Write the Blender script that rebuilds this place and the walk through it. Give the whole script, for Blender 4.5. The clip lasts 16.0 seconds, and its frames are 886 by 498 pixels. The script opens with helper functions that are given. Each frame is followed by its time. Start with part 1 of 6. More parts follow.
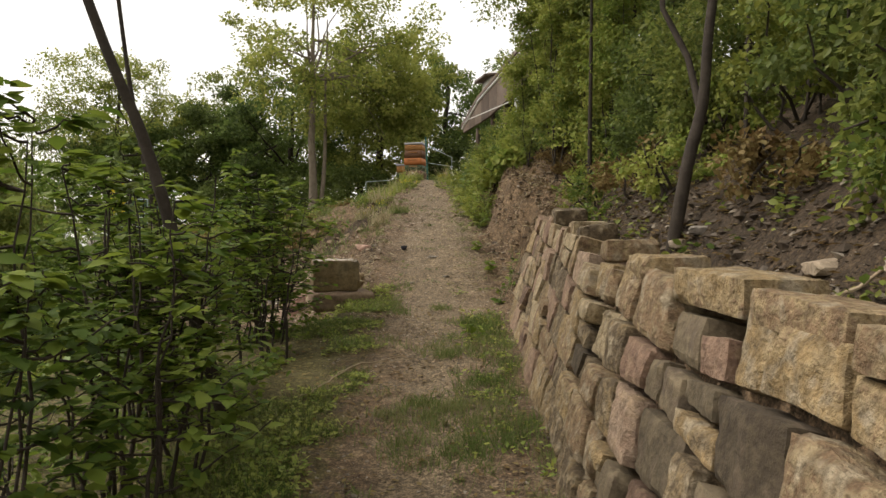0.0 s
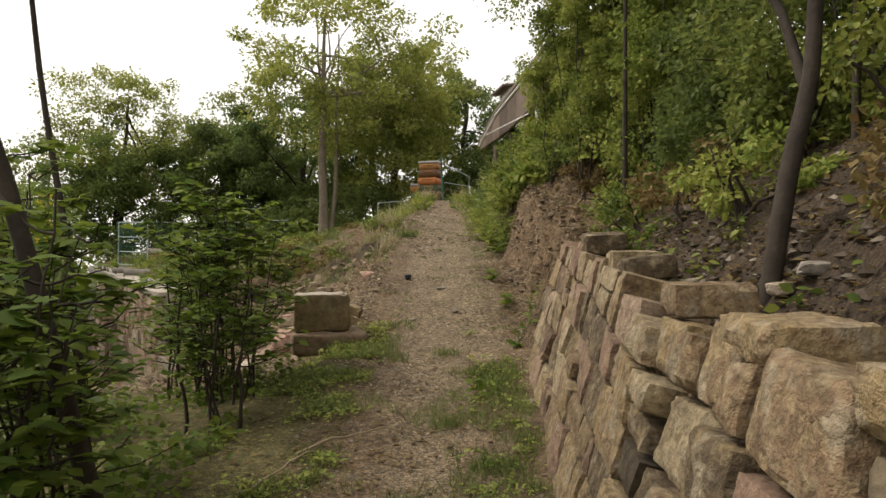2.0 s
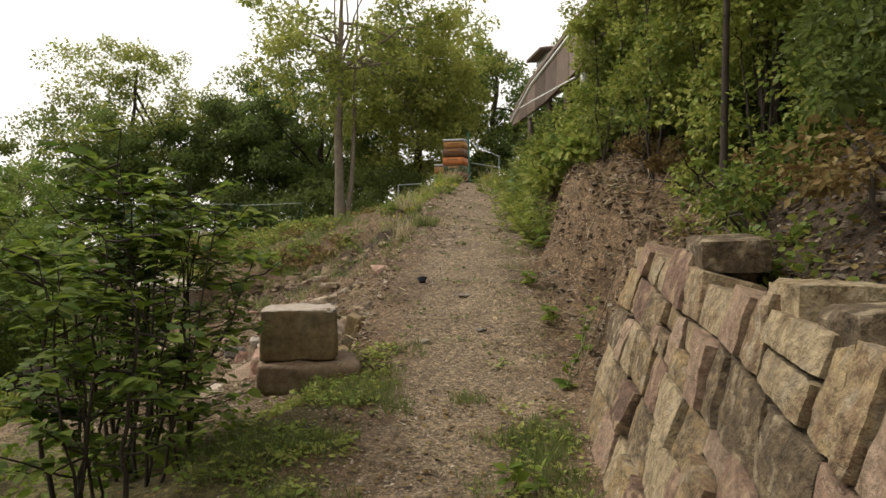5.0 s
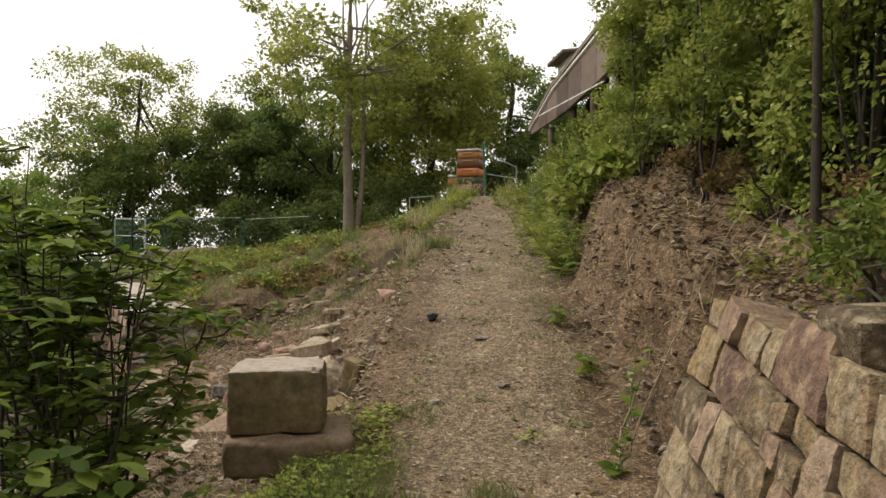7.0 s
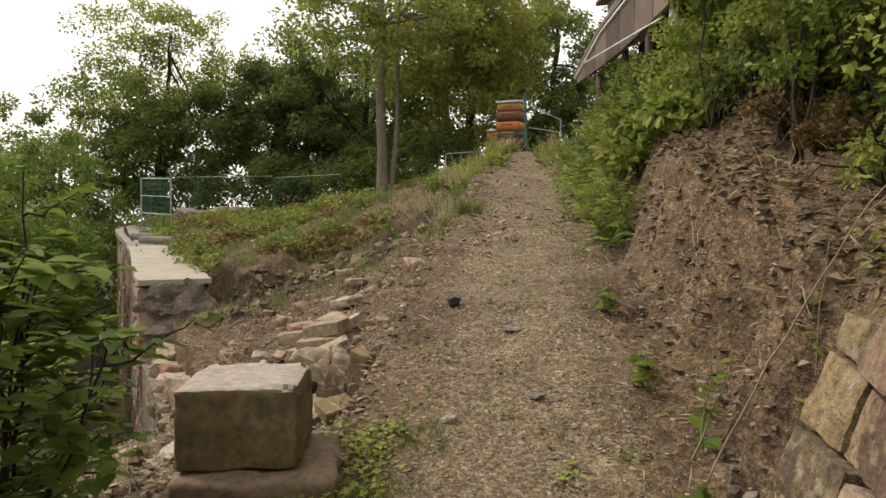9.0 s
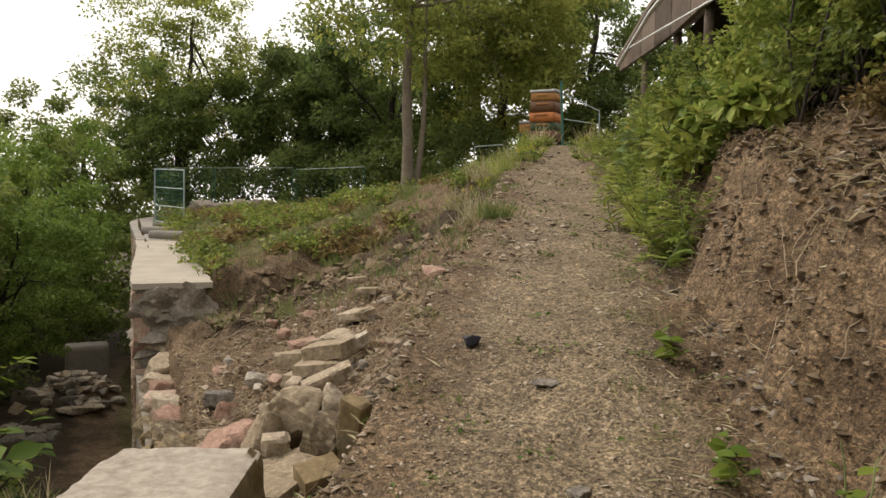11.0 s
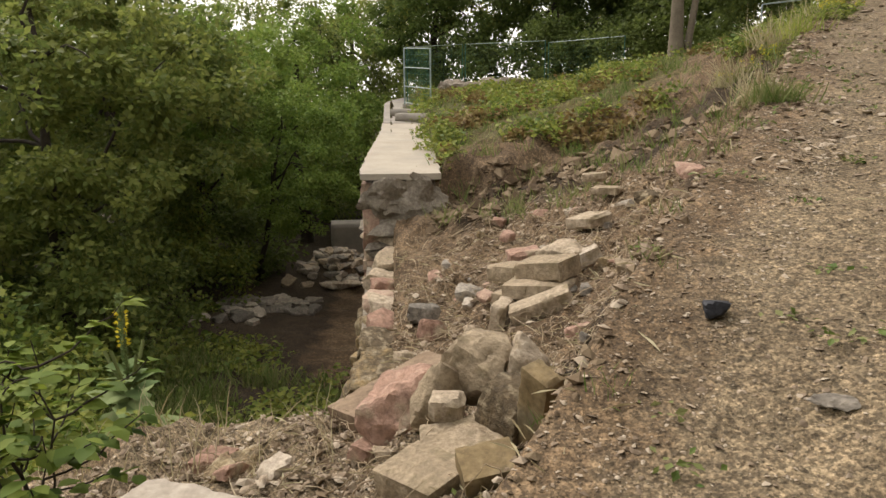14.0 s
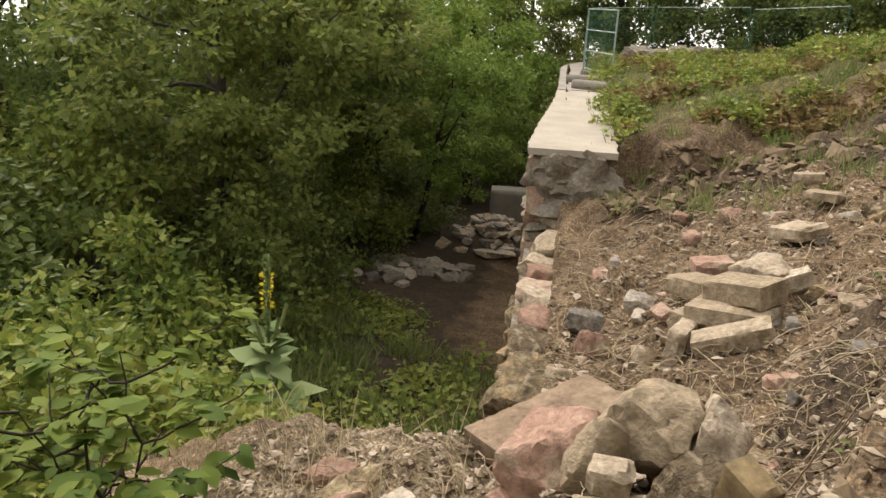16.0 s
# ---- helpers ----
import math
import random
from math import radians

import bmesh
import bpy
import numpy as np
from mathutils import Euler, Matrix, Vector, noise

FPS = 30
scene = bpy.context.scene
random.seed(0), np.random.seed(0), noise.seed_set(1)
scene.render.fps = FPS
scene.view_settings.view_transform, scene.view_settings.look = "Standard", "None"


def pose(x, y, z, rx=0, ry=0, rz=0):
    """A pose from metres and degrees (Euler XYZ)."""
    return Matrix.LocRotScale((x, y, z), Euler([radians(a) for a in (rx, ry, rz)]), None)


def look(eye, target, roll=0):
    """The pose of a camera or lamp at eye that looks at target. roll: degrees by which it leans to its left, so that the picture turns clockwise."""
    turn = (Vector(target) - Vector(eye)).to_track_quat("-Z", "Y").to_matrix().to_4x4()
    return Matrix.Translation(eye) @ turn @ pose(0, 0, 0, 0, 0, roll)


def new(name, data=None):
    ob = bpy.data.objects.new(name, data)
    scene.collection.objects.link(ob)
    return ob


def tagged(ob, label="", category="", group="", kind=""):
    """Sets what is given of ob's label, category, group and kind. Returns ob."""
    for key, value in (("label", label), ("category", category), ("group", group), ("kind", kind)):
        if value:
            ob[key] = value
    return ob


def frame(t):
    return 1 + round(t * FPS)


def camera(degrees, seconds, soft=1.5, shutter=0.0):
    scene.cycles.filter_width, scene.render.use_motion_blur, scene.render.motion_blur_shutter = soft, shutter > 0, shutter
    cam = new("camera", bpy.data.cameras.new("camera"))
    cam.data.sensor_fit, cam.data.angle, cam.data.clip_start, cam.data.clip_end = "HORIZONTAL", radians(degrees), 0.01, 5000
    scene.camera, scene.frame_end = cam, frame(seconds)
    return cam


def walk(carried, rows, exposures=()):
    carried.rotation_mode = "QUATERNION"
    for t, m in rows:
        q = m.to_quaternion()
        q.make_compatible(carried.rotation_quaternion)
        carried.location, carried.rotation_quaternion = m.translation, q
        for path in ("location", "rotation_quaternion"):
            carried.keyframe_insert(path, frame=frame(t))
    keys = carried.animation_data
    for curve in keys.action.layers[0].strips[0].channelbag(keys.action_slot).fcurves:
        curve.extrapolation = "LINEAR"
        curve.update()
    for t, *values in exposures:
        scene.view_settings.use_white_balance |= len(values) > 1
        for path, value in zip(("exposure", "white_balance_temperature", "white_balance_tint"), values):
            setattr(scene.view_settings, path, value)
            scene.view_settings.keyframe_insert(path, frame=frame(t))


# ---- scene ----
cam = camera(62.6, 16.0)
PATH = [
    (0, (-0.026, 0.013, 1.518), (-0.017, 2.013, 1.516), 0.3),
    (0.5, (0.014, 0.257, 1.529), (0.004, 2.256, 1.552), 0.1),
    (1, (0.018, 0.598, 1.558), (0.018, 2.598, 1.598), 0.3),
    (1.5, (0.041, 0.893, 1.552), (0.028, 2.893, 1.599), 0.1),
    (2, (0.125, 1.274, 1.607), (0.072, 3.273, 1.664), 0.2),
    (2.5, (0.107, 1.548, 1.613), (0.032, 3.545, 1.669), 0.5),
    (3, (0.072, 1.893, 1.683), (-0.01, 3.891, 1.737), 0.3),
    (3.2, (0.066, 1.987, 1.689), (-0.021, 3.985, 1.744), 0.2),
    (5.3, (0.132, 3.276, 1.81), (-0.002, 5.271, 1.81), 0.7),
    (5.5, (0.157, 3.405, 1.838), (0.02, 5.4, 1.835), 0.3),
    (6, (0.172, 3.619, 1.869), (0.009, 5.613, 1.88), 0.2),
    (6.5, (0.086, 3.861, 1.935), (-0.073, 5.855, 1.968), 0.3),
    (7, (0.046, 4.028, 1.963), (-0.121, 6.021, 1.993), 0.7),
    (7.5, (0.126, 4.303, 1.969), (-0.079, 6.292, 1.968), 0.5),
    (8, (0.159, 4.472, 1.983), (-0.142, 6.448, 1.913), 0.9),
    (8.5, (0.138, 4.723, 2.006), (-0.178, 6.695, 1.906), 0.6),
    (8.7, (0.119, 4.83, 2.037), (-0.163, 6.808, 1.945), 0.5),
    (10.8, (0.035, 5.921, 2.2), (-0.338, 7.88, 2.051), 1.2),
    (11, (0.024, 5.995, 2.205), (-0.346, 7.956, 2.083), 1.3),
    (11.5, (0.051, 6.256, 2.219), (-0.386, 8.204, 2.099), 0.9),
    (12, (0.057, 6.424, 2.244), (-0.454, 8.349, 2.058), 0.5),
    (12.5, (-0.016, 6.6, 2.246), (-0.591, 8.5, 2.0), 0.3),
    (13, (-0.075, 6.769, 2.258), (-0.737, 8.616, 1.872), -0.0),
    (13.5, (-0.052, 6.986, 2.256), (-0.861, 8.754, 1.79), -0.6),
    (14, (-0.068, 7.175, 2.276), (-1.083, 8.835, 1.811), -0.2),
    (14.5, (-0.205, 7.354, 2.28), (-1.281, 8.954, 1.749), 0.6),
    (15, (-0.347, 7.437, 2.314), (-1.453, 9.007, 1.755), 1.2),
    (15.5, (-0.44, 7.58, 2.31), (-1.681, 9.046, 1.751), 1.7),
    (16, (-0.51, 7.687, 2.318), (-1.839, 9.065, 1.74), 2.8),
]
EXPOSURE = [(0, 0.12, 6500, 13), (8.7, 0.14, 6500, 13), (11, 0.16, 6500, 13), (12.3, 0.04, 6500, 13), (13, 0.22, 6500, 13), (14.5, 0.43, 6500, 13), (16, 0.6, 6500, 13)]
walk(cam, [(t, look(eye, target, roll)) for t, eye, target, roll in PATH], EXPOSURE)

# ---- light ----
SUN_EL, SUN_AZ = 50, -80      # degrees; azimuth from +y towards +x
world = bpy.data.worlds.new("world")
scene.world = world
world.use_nodes = True
wn = world.node_tree
sky = wn.nodes.new("ShaderNodeTexSky")
sky.sky_type, sky.sun_disc = "NISHITA", False
sky.sun_elevation, sky.sun_rotation = radians(SUN_EL), radians(SUN_AZ)
sky.air_density, sky.dust_density, sky.ozone_density = 1.0, 6.0, 0.6
veil = wn.nodes.new("ShaderNodeMix")
veil.data_type = "RGBA"
veil.inputs["Factor"].default_value = 0.75
veil.inputs["B"].default_value = (11.0, 10.6, 9.7, 1)      # a closed layer of thin cloud
wn.links.new(sky.outputs["Color"], veil.inputs["A"])
wn.links.new(veil.outputs["Result"], wn.nodes["Background"].inputs["Color"])
wn.nodes["Background"].inputs["Strength"].default_value = 0.13
sun = new("sun", bpy.data.lights.new("sun", "SUN"))
sun.data.energy, sun.data.angle, sun.data.color = 2.2, radians(18), (1.0, 0.95, 0.86)
az, el = radians(SUN_AZ), radians(SUN_EL)
sun.matrix_world = look((0, 0, 30), (-math.sin(az) * math.cos(el), -math.cos(az) * math.cos(el), 30 - math.sin(el)))

# ---- materials ----
def mat(name, cols, scale=6.0, rough=0.85, bump=0.4, fine=60.0, per="", metal=0.0, spec=0.3, dist=0.01, stain=None, speck=0.0):
    """Colours mixed by two scales of noise, with bump; per: 'object' or 'island' shifts the mix from piece to piece."""
    m = bpy.data.materials.new(name)
    m.use_nodes = True
    n, l = m.node_tree.nodes, m.node_tree.links
    b = n["Principled BSDF"]
    co = n.new("ShaderNodeTexCoord")
    big, small = n.new("ShaderNodeTexNoise"), n.new("ShaderNodeTexNoise")
    for x, s, d in ((big, scale, 5), (small, fine, 4)):
        x.inputs["Scale"].default_value, x.inputs["Detail"].default_value, x.inputs["Roughness"].default_value = s, d, 0.65
        l.new(co.outputs["Object"], x.inputs["Vector"])
    add = n.new("ShaderNodeMath")
    add.operation = "MULTIPLY_ADD"
    add.inputs[1].default_value = 0.45
    l.new(small.outputs["Fac"], add.inputs[0])
    l.new(big.outputs["Fac"], add.inputs[2])
    last = add.outputs[0]
    off = -0.22
    if per:
        src = n.new("ShaderNodeObjectInfo").outputs["Random"] if per == "object" else n.new("ShaderNodeNewGeometry").outputs["Random Per Island"]
        a2 = n.new("ShaderNodeMath")
        a2.operation = "MULTIPLY_ADD"
        a2.inputs[1].default_value = 0.9
        l.new(src, a2.inputs[0])
        l.new(last, a2.inputs[2])
        last, off = a2.outputs[0], -0.67
    a3 = n.new("ShaderNodeMath")
    a3.inputs[1].default_value = off
    l.new(last, a3.inputs[0])
    ramp = n.new("ShaderNodeValToRGB")
    els = ramp.color_ramp.elements
    while len(els) < len(cols):
        els.new(0.5)
    for i, c in enumerate(cols):
        els[i].position = 0.1 + 0.8 * i / max(1, len(cols) - 1)
        els[i].color = (*c, 1)
    l.new(a3.outputs[0], ramp.inputs["Fac"])
    out = ramp.outputs["Color"]
    if stain:
        st, sr, mx = n.new("ShaderNodeTexNoise"), n.new("ShaderNodeValToRGB"), n.new("ShaderNodeMix")
        st.inputs["Scale"].default_value, st.inputs["Detail"].default_value = stain[1], 6
        l.new(co.outputs["Object"], st.inputs["Vector"])
        sr.color_ramp.elements[0].position, sr.color_ramp.elements[1].position = 0.52, 0.66
        l.new(st.outputs["Fac"], sr.inputs["Fac"])
        mx.data_type = "RGBA"
        l.new(sr.outputs["Color"], mx.inputs["Factor"])
        l.new(out, mx.inputs["A"])
        mx.inputs["B"].default_value = (*stain[0], 1)
        out = mx.outputs["Result"]
    if speck:
        sp, sq, sm = n.new("ShaderNodeTexNoise"), n.new("ShaderNodeValToRGB"), n.new("ShaderNodeMix")
        sp.inputs["Scale"].default_value, sp.inputs["Detail"].default_value, sp.inputs["Roughness"].default_value = 24.0, 8, 0.72
        l.new(co.outputs["Object"], sp.inputs["Vector"])
        sq.color_ramp.elements[0].position, sq.color_ramp.elements[1].position = 0.36, 0.62
        sq.color_ramp.elements[0].color, sq.color_ramp.elements[1].color = (0.42, 0.4, 0.38, 1), (1.22, 1.2, 1.16, 1)
        l.new(sp.outputs["Fac"], sq.inputs["Fac"])
        sm.data_type, sm.blend_type = "RGBA", "MULTIPLY"
        sm.inputs["Factor"].default_value = speck
        l.new(out, sm.inputs["A"])
        l.new(sq.outputs["Color"], sm.inputs["B"])
        out = sm.outputs["Result"]
    l.new(out, b.inputs["Base Color"])
    b.inputs["Roughness"].default_value, b.inputs["Metallic"].default_value = rough, metal
    b.inputs["Specular IOR Level"].default_value = spec
    if bump:
        bp = n.new("ShaderNodeBump")
        bp.inputs["Strength"].default_value, bp.inputs["Distance"].default_value = bump, dist
        l.new(add.outputs[0], bp.inputs["Height"])
        l.new(bp.outputs["Normal"], b.inputs["Normal"])
    return m


def leaf_mat(name, cols, trans=0.45, rough=0.5, patch=0.6):
    """Leaves: a colour of their own each, over slow patches, letting some light through."""
    m = bpy.data.materials.new(name)
    m.use_nodes = True
    n, l = m.node_tree.nodes, m.node_tree.links
    b, outn = n["Principled BSDF"], n["Material Output"]
    geo, co, nz, mad, ramp = (n.new("ShaderNode" + k) for k in ("NewGeometry", "TexCoord", "TexNoise", "Math", "ValToRGB"))
    nz.inputs["Scale"].default_value = patch
    l.new(co.outputs["Object"], nz.inputs["Vector"])
    mad.operation = "MULTIPLY_ADD"
    mad.inputs[1].default_value = 0.55
    l.new(geo.outputs["Random Per Island"], mad.inputs[0])
    l.new(nz.outputs["Fac"], mad.inputs[2])
    els = ramp.color_ramp.elements
    while len(els) < len(cols):
        els.new(0.5)
    for i, c in enumerate(cols):
        els[i].position, els[i].color = 0.35 + 0.6 * i / max(1, len(cols) - 1), (*c, 1)
    l.new(mad.outputs[0], ramp.inputs["Fac"])
    l.new(ramp.outputs["Color"], b.inputs["Base Color"])
    b.inputs["Roughness"].default_value, b.inputs["Specular IOR Level"].default_value = rough, 0.2
    t, mix = n.new("ShaderNodeBsdfTranslucent"), n.new("ShaderNodeMixShader")
    l.new(ramp.outputs["Color"], t.inputs["Color"])
    mix.inputs["Fac"].default_value = trans
    l.new(b.outputs[0], mix.inputs[1])
    l.new(t.outputs[0], mix.inputs[2])
    l.new(mix.outputs[0], outn.inputs["Surface"])
    return m


def ground_mat():
    """Pale trodden gravel, brown soil and green litter, shared out by the ground's 'worn' and 'green' layers."""
    m = mat("earth", [(0.082, 0.056, 0.034), (0.148, 0.105, 0.066), (0.24, 0.18, 0.12)], 3.0, 0.95, 1.0, 34.0, dist=0.04, speck=0.6)
    n, l = m.node_tree.nodes, m.node_tree.links
    b = n["Principled BSDF"]
    soil = b.inputs["Base Color"].links[0].from_socket
    co = n.new("ShaderNodeTexCoord")
    vor = n.new("ShaderNodeTexVoronoi")
    vor.inputs["Scale"].default_value = 75
    l.new(co.outputs["Object"], vor.inputs["Vector"])
    gr = n.new("ShaderNodeValToRGB")
    gr.color_ramp.elements[0].color, gr.color_ramp.elements[1].color = (0.118, 0.09, 0.059, 1), (0.258, 0.205, 0.138, 1)
    hue = n.new("ShaderNodeSeparateColor")
    l.new(vor.outputs["Color"], hue.inputs[0])
    l.new(hue.outputs[0], gr.inputs["Fac"])
    prev = soil
    # the third layer is dark soil with shade painted into its colour
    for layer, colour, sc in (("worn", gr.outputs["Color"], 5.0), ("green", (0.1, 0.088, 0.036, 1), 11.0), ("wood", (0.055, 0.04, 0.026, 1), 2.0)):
        at, nz, mul, rp, mx = (n.new("ShaderNode" + k) for k in ("Attribute", "TexNoise", "Math", "ValToRGB", "Mix"))
        at.attribute_name = layer
        nz.inputs["Scale"].default_value, nz.inputs["Detail"].default_value = sc, 7
        l.new(co.outputs["Object"], nz.inputs["Vector"])
        mul.inputs[1].default_value = 0
        l.new(at.outputs["Fac"], mul.inputs[0])
        l.new(nz.outputs["Fac"], mul.inputs[1])
        rp.color_ramp.elements[0].position, rp.color_ramp.elements[1].position = (0.6, 1.0) if layer == "worn" else (0.75, 1.0)
        l.new(mul.outputs[0], rp.inputs["Fac"])
        mx.data_type = "RGBA"
        l.new(rp.outputs["Color"], mx.inputs["Factor"])
        l.new(prev, mx.inputs["A"])
        if isinstance(colour, tuple):
            mx.inputs["B"].default_value = colour
        else:
            l.new(colour, mx.inputs["B"])
        prev = mx.outputs["Result"]
    slow, tone, mx = (n.new("ShaderNode" + k) for k in ("TexNoise", "ValToRGB", "Mix"))
    slow.inputs["Scale"].default_value, slow.inputs["Detail"].default_value, slow.inputs["Roughness"].default_value = 1.7, 8, 0.6
    l.new(co.outputs["Object"], slow.inputs["Vector"])
    tone.color_ramp.elements[0].position, tone.color_ramp.elements[1].position = 0.34, 0.66
    tone.color_ramp.elements[0].color, tone.color_ramp.elements[1].color = (0.74, 0.72, 0.7, 1), (1.24, 1.23, 1.2, 1)
    l.new(slow.outputs["Fac"], tone.inputs["Fac"])
    mx.data_type, mx.blend_type = "RGBA", "MULTIPLY"
    mx.inputs["Factor"].default_value = 0.85
    l.new(prev, mx.inputs["A"])
    l.new(tone.outputs["Color"], mx.inputs["B"])
    prev = mx.outputs["Result"]
    for sc, lo, hi, fac in ((26.0, 0.6, 1.5, 0.4), (60.0, 0.55, 1.6, 0.55), (130.0, 0.5, 1.6, 0.75)):
        vo, sep, rp, mx = (n.new("ShaderNode" + k) for k in ("TexVoronoi", "SeparateColor", "ValToRGB", "Mix"))
        vo.inputs["Scale"].default_value, vo.inputs["Randomness"].default_value = sc, 1.0
        l.new(co.outputs["Object"], vo.inputs["Vector"])
        l.new(vo.outputs["Color"], sep.inputs[0])
        rp.color_ramp.elements[0].color, rp.color_ramp.elements[1].color = (lo, lo, lo * 0.97, 1), (hi, hi * 0.98, hi * 0.94, 1)
        rp.color_ramp.elements[0].position, rp.color_ramp.elements[1].position = 0.15, 1.0
        l.new(sep.outputs[0], rp.inputs["Fac"])
        mx.data_type, mx.blend_type = "RGBA", "MULTIPLY"
        mx.inputs["Factor"].default_value = fac
        l.new(prev, mx.inputs["A"])
        l.new(rp.outputs["Color"], mx.inputs["B"])
        prev = mx.outputs["Result"]
        bp = n.new("ShaderNodeBump")
        bp.inputs["Strength"].default_value, bp.inputs["Distance"].default_value = 0.5, 0.45 / sc
        l.new(sep.outputs[1], bp.inputs["Height"])
        l.new(b.inputs["Normal"].links[0].from_socket, bp.inputs["Normal"])
        l.new(bp.outputs["Normal"], b.inputs["Normal"])
    l.new(prev, b.inputs["Base Color"])
    return m


M_EARTH = ground_mat()
M_STONE = mat("sandstone", [(0.11, 0.083, 0.05), (0.19, 0.145, 0.084), (0.26, 0.185, 0.09), (0.3, 0.232, 0.13), (0.19, 0.125, 0.073), (0.25, 0.195, 0.113), (0.34, 0.275, 0.17)], 9.0, 0.9, 1.0, 42.0, "object", dist=0.035, stain=((0.3, 0.25, 0.17), 14.0), speck=0.85)
M_ROSE = mat("rose_brown_sandstone", [(0.115, 0.075, 0.052), (0.185, 0.118, 0.082), (0.25, 0.17, 0.118), (0.3, 0.225, 0.16)], 7.0, 0.9, 1.0, 42.0, "object", dist=0.03, stain=((0.3, 0.22, 0.14), 11.0), speck=0.8)
M_PALE = mat("pale_sandstone", [(0.29, 0.23, 0.155), (0.38, 0.31, 0.225), (0.455, 0.39, 0.31)], 6.0, 0.9, 1.0, 50.0, "object", dist=0.02, stain=((0.22, 0.175, 0.11), 9.0), speck=0.6)
M_PINK = mat("pink_sandstone", [(0.25, 0.15, 0.108), (0.335, 0.212, 0.158), (0.39, 0.29, 0.218)], 6.0, 0.9, 1.0, 45.0, "object", dist=0.02, stain=((0.33, 0.27, 0.19), 7.0), speck=0.6)
M_GREYST = mat("grey_rubble", [(0.14, 0.125, 0.105), (0.27, 0.24, 0.2), (0.4, 0.35, 0.28)], 6.0, 0.92, 0.8, 50.0, "object", dist=0.015, speck=0.6)
# grey-brown stone, darkened for the shade on the near wall
M_SHADEGREY = mat("shaded_grey_sandstone", [(0.055, 0.042, 0.027), (0.1, 0.08, 0.05), (0.16, 0.127, 0.08)], 6.0, 0.92, 0.9, 50.0, "object", dist=0.015, stain=((0.11, 0.085, 0.058), 9.0), speck=0.6)
M_BASE = mat("brown_slab", [(0.13, 0.09, 0.06), (0.21, 0.15, 0.1), (0.29, 0.22, 0.15)], 5.0, 0.9, 0.6, 45.0, dist=0.01, speck=0.6)
# worn block top, with the sky's light mixed into its paler colour
M_BLOCKTOP = mat("worn_skylit_top", [(0.25, 0.21, 0.165), (0.34, 0.295, 0.24), (0.42, 0.375, 0.315)], 6.0, 0.9, 0.5, 50.0, dist=0.006, speck=0.4)
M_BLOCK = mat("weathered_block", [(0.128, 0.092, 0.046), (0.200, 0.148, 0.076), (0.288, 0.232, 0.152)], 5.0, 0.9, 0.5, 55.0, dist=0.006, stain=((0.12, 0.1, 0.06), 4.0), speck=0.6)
M_CAP = mat("old_concrete", [(0.25, 0.213, 0.165), (0.345, 0.302, 0.24), (0.41, 0.366, 0.296)], 2.5, 0.9, 0.35, 40.0, dist=0.006, stain=((0.3, 0.27, 0.22), 3.0))
M_CAPGREY = mat("grey_concrete", [(0.16, 0.145, 0.125), (0.26, 0.235, 0.2), (0.35, 0.31, 0.27)], 3.0, 0.9, 0.35, 40.0, dist=0.006)
M_MASON = mat("rubble_core", [(0.11, 0.095, 0.075), (0.25, 0.215, 0.17), (0.4, 0.36, 0.3)], 7.0, 0.95, 1.0, 30.0, dist=0.05, speck=0.6)
M_GRAVEL = mat("gravel", [(0.143, 0.105, 0.071), (0.224, 0.169, 0.116), (0.3, 0.237, 0.168), (0.4, 0.335, 0.255)], 9.0, 0.9, 0.3, 60.0, "island", dist=0.004)
M_GREYCHIP = mat("grey_chip", [(0.09, 0.075, 0.058), (0.17, 0.14, 0.105), (0.3, 0.26, 0.2)], 9.0, 0.9, 0.3, 60.0, "island", dist=0.004)
M_BLACK = mat("black_slag", [(0.012, 0.013, 0.017), (0.03, 0.03, 0.036)], 20.0, 0.6, 0.5, 60.0)
M_BARK = mat("bark", [(0.017, 0.013, 0.010), (0.041, 0.032, 0.023), (0.072, 0.058, 0.044)], 9.0, 0.9, 0.8, 50.0, dist=0.01)
M_BARKPALE = mat("pale_bark", [(0.089, 0.072, 0.051), (0.163, 0.133, 0.096), (0.222, 0.187, 0.137)], 5.0, 0.9, 0.6, 40.0, dist=0.01)
M_TWIG = mat("dry_twig", [(0.17, 0.12, 0.075), (0.3, 0.23, 0.15), (0.42, 0.34, 0.23)], 12.0, 0.9, 0.2, 60.0, "island")
M_STEMG = mat("green_stem", [(0.1, 0.13, 0.04), (0.2, 0.23, 0.09)], 12.0, 0.7, 0.1, 60.0, "island")
L_TREE = leaf_mat("tree_leaf", [(0.075, 0.105, 0.027), (0.135, 0.175, 0.042), (0.215, 0.24, 0.06)], 0.55, patch=0.35)
L_AIRY = leaf_mat("airy_crown_leaf", [(0.15, 0.125, 0.045), (0.16, 0.2, 0.045), (0.24, 0.28, 0.06), (0.33, 0.34, 0.085)], 0.65, patch=0.35)
L_MID = leaf_mat("woodland_leaf", [(0.06, 0.095, 0.027), (0.11, 0.158, 0.04), (0.17, 0.22, 0.055)], 0.55, patch=0.4)
L_DARK = leaf_mat("shade_leaf", [(0.05, 0.075, 0.023), (0.09, 0.125, 0.032), (0.14, 0.175, 0.045)], 0.5, patch=0.35)
L_ACACIA = leaf_mat("acacia_leaf", [(0.1, 0.16, 0.03), (0.16, 0.24, 0.045), (0.22, 0.29, 0.06)], 0.4, patch=0.4)
L_SAP = leaf_mat("hornbeam_leaf", [(0.045, 0.08, 0.012), (0.1, 0.158, 0.021), (0.185, 0.235, 0.035)], 0.45, 0.65, 1.5)
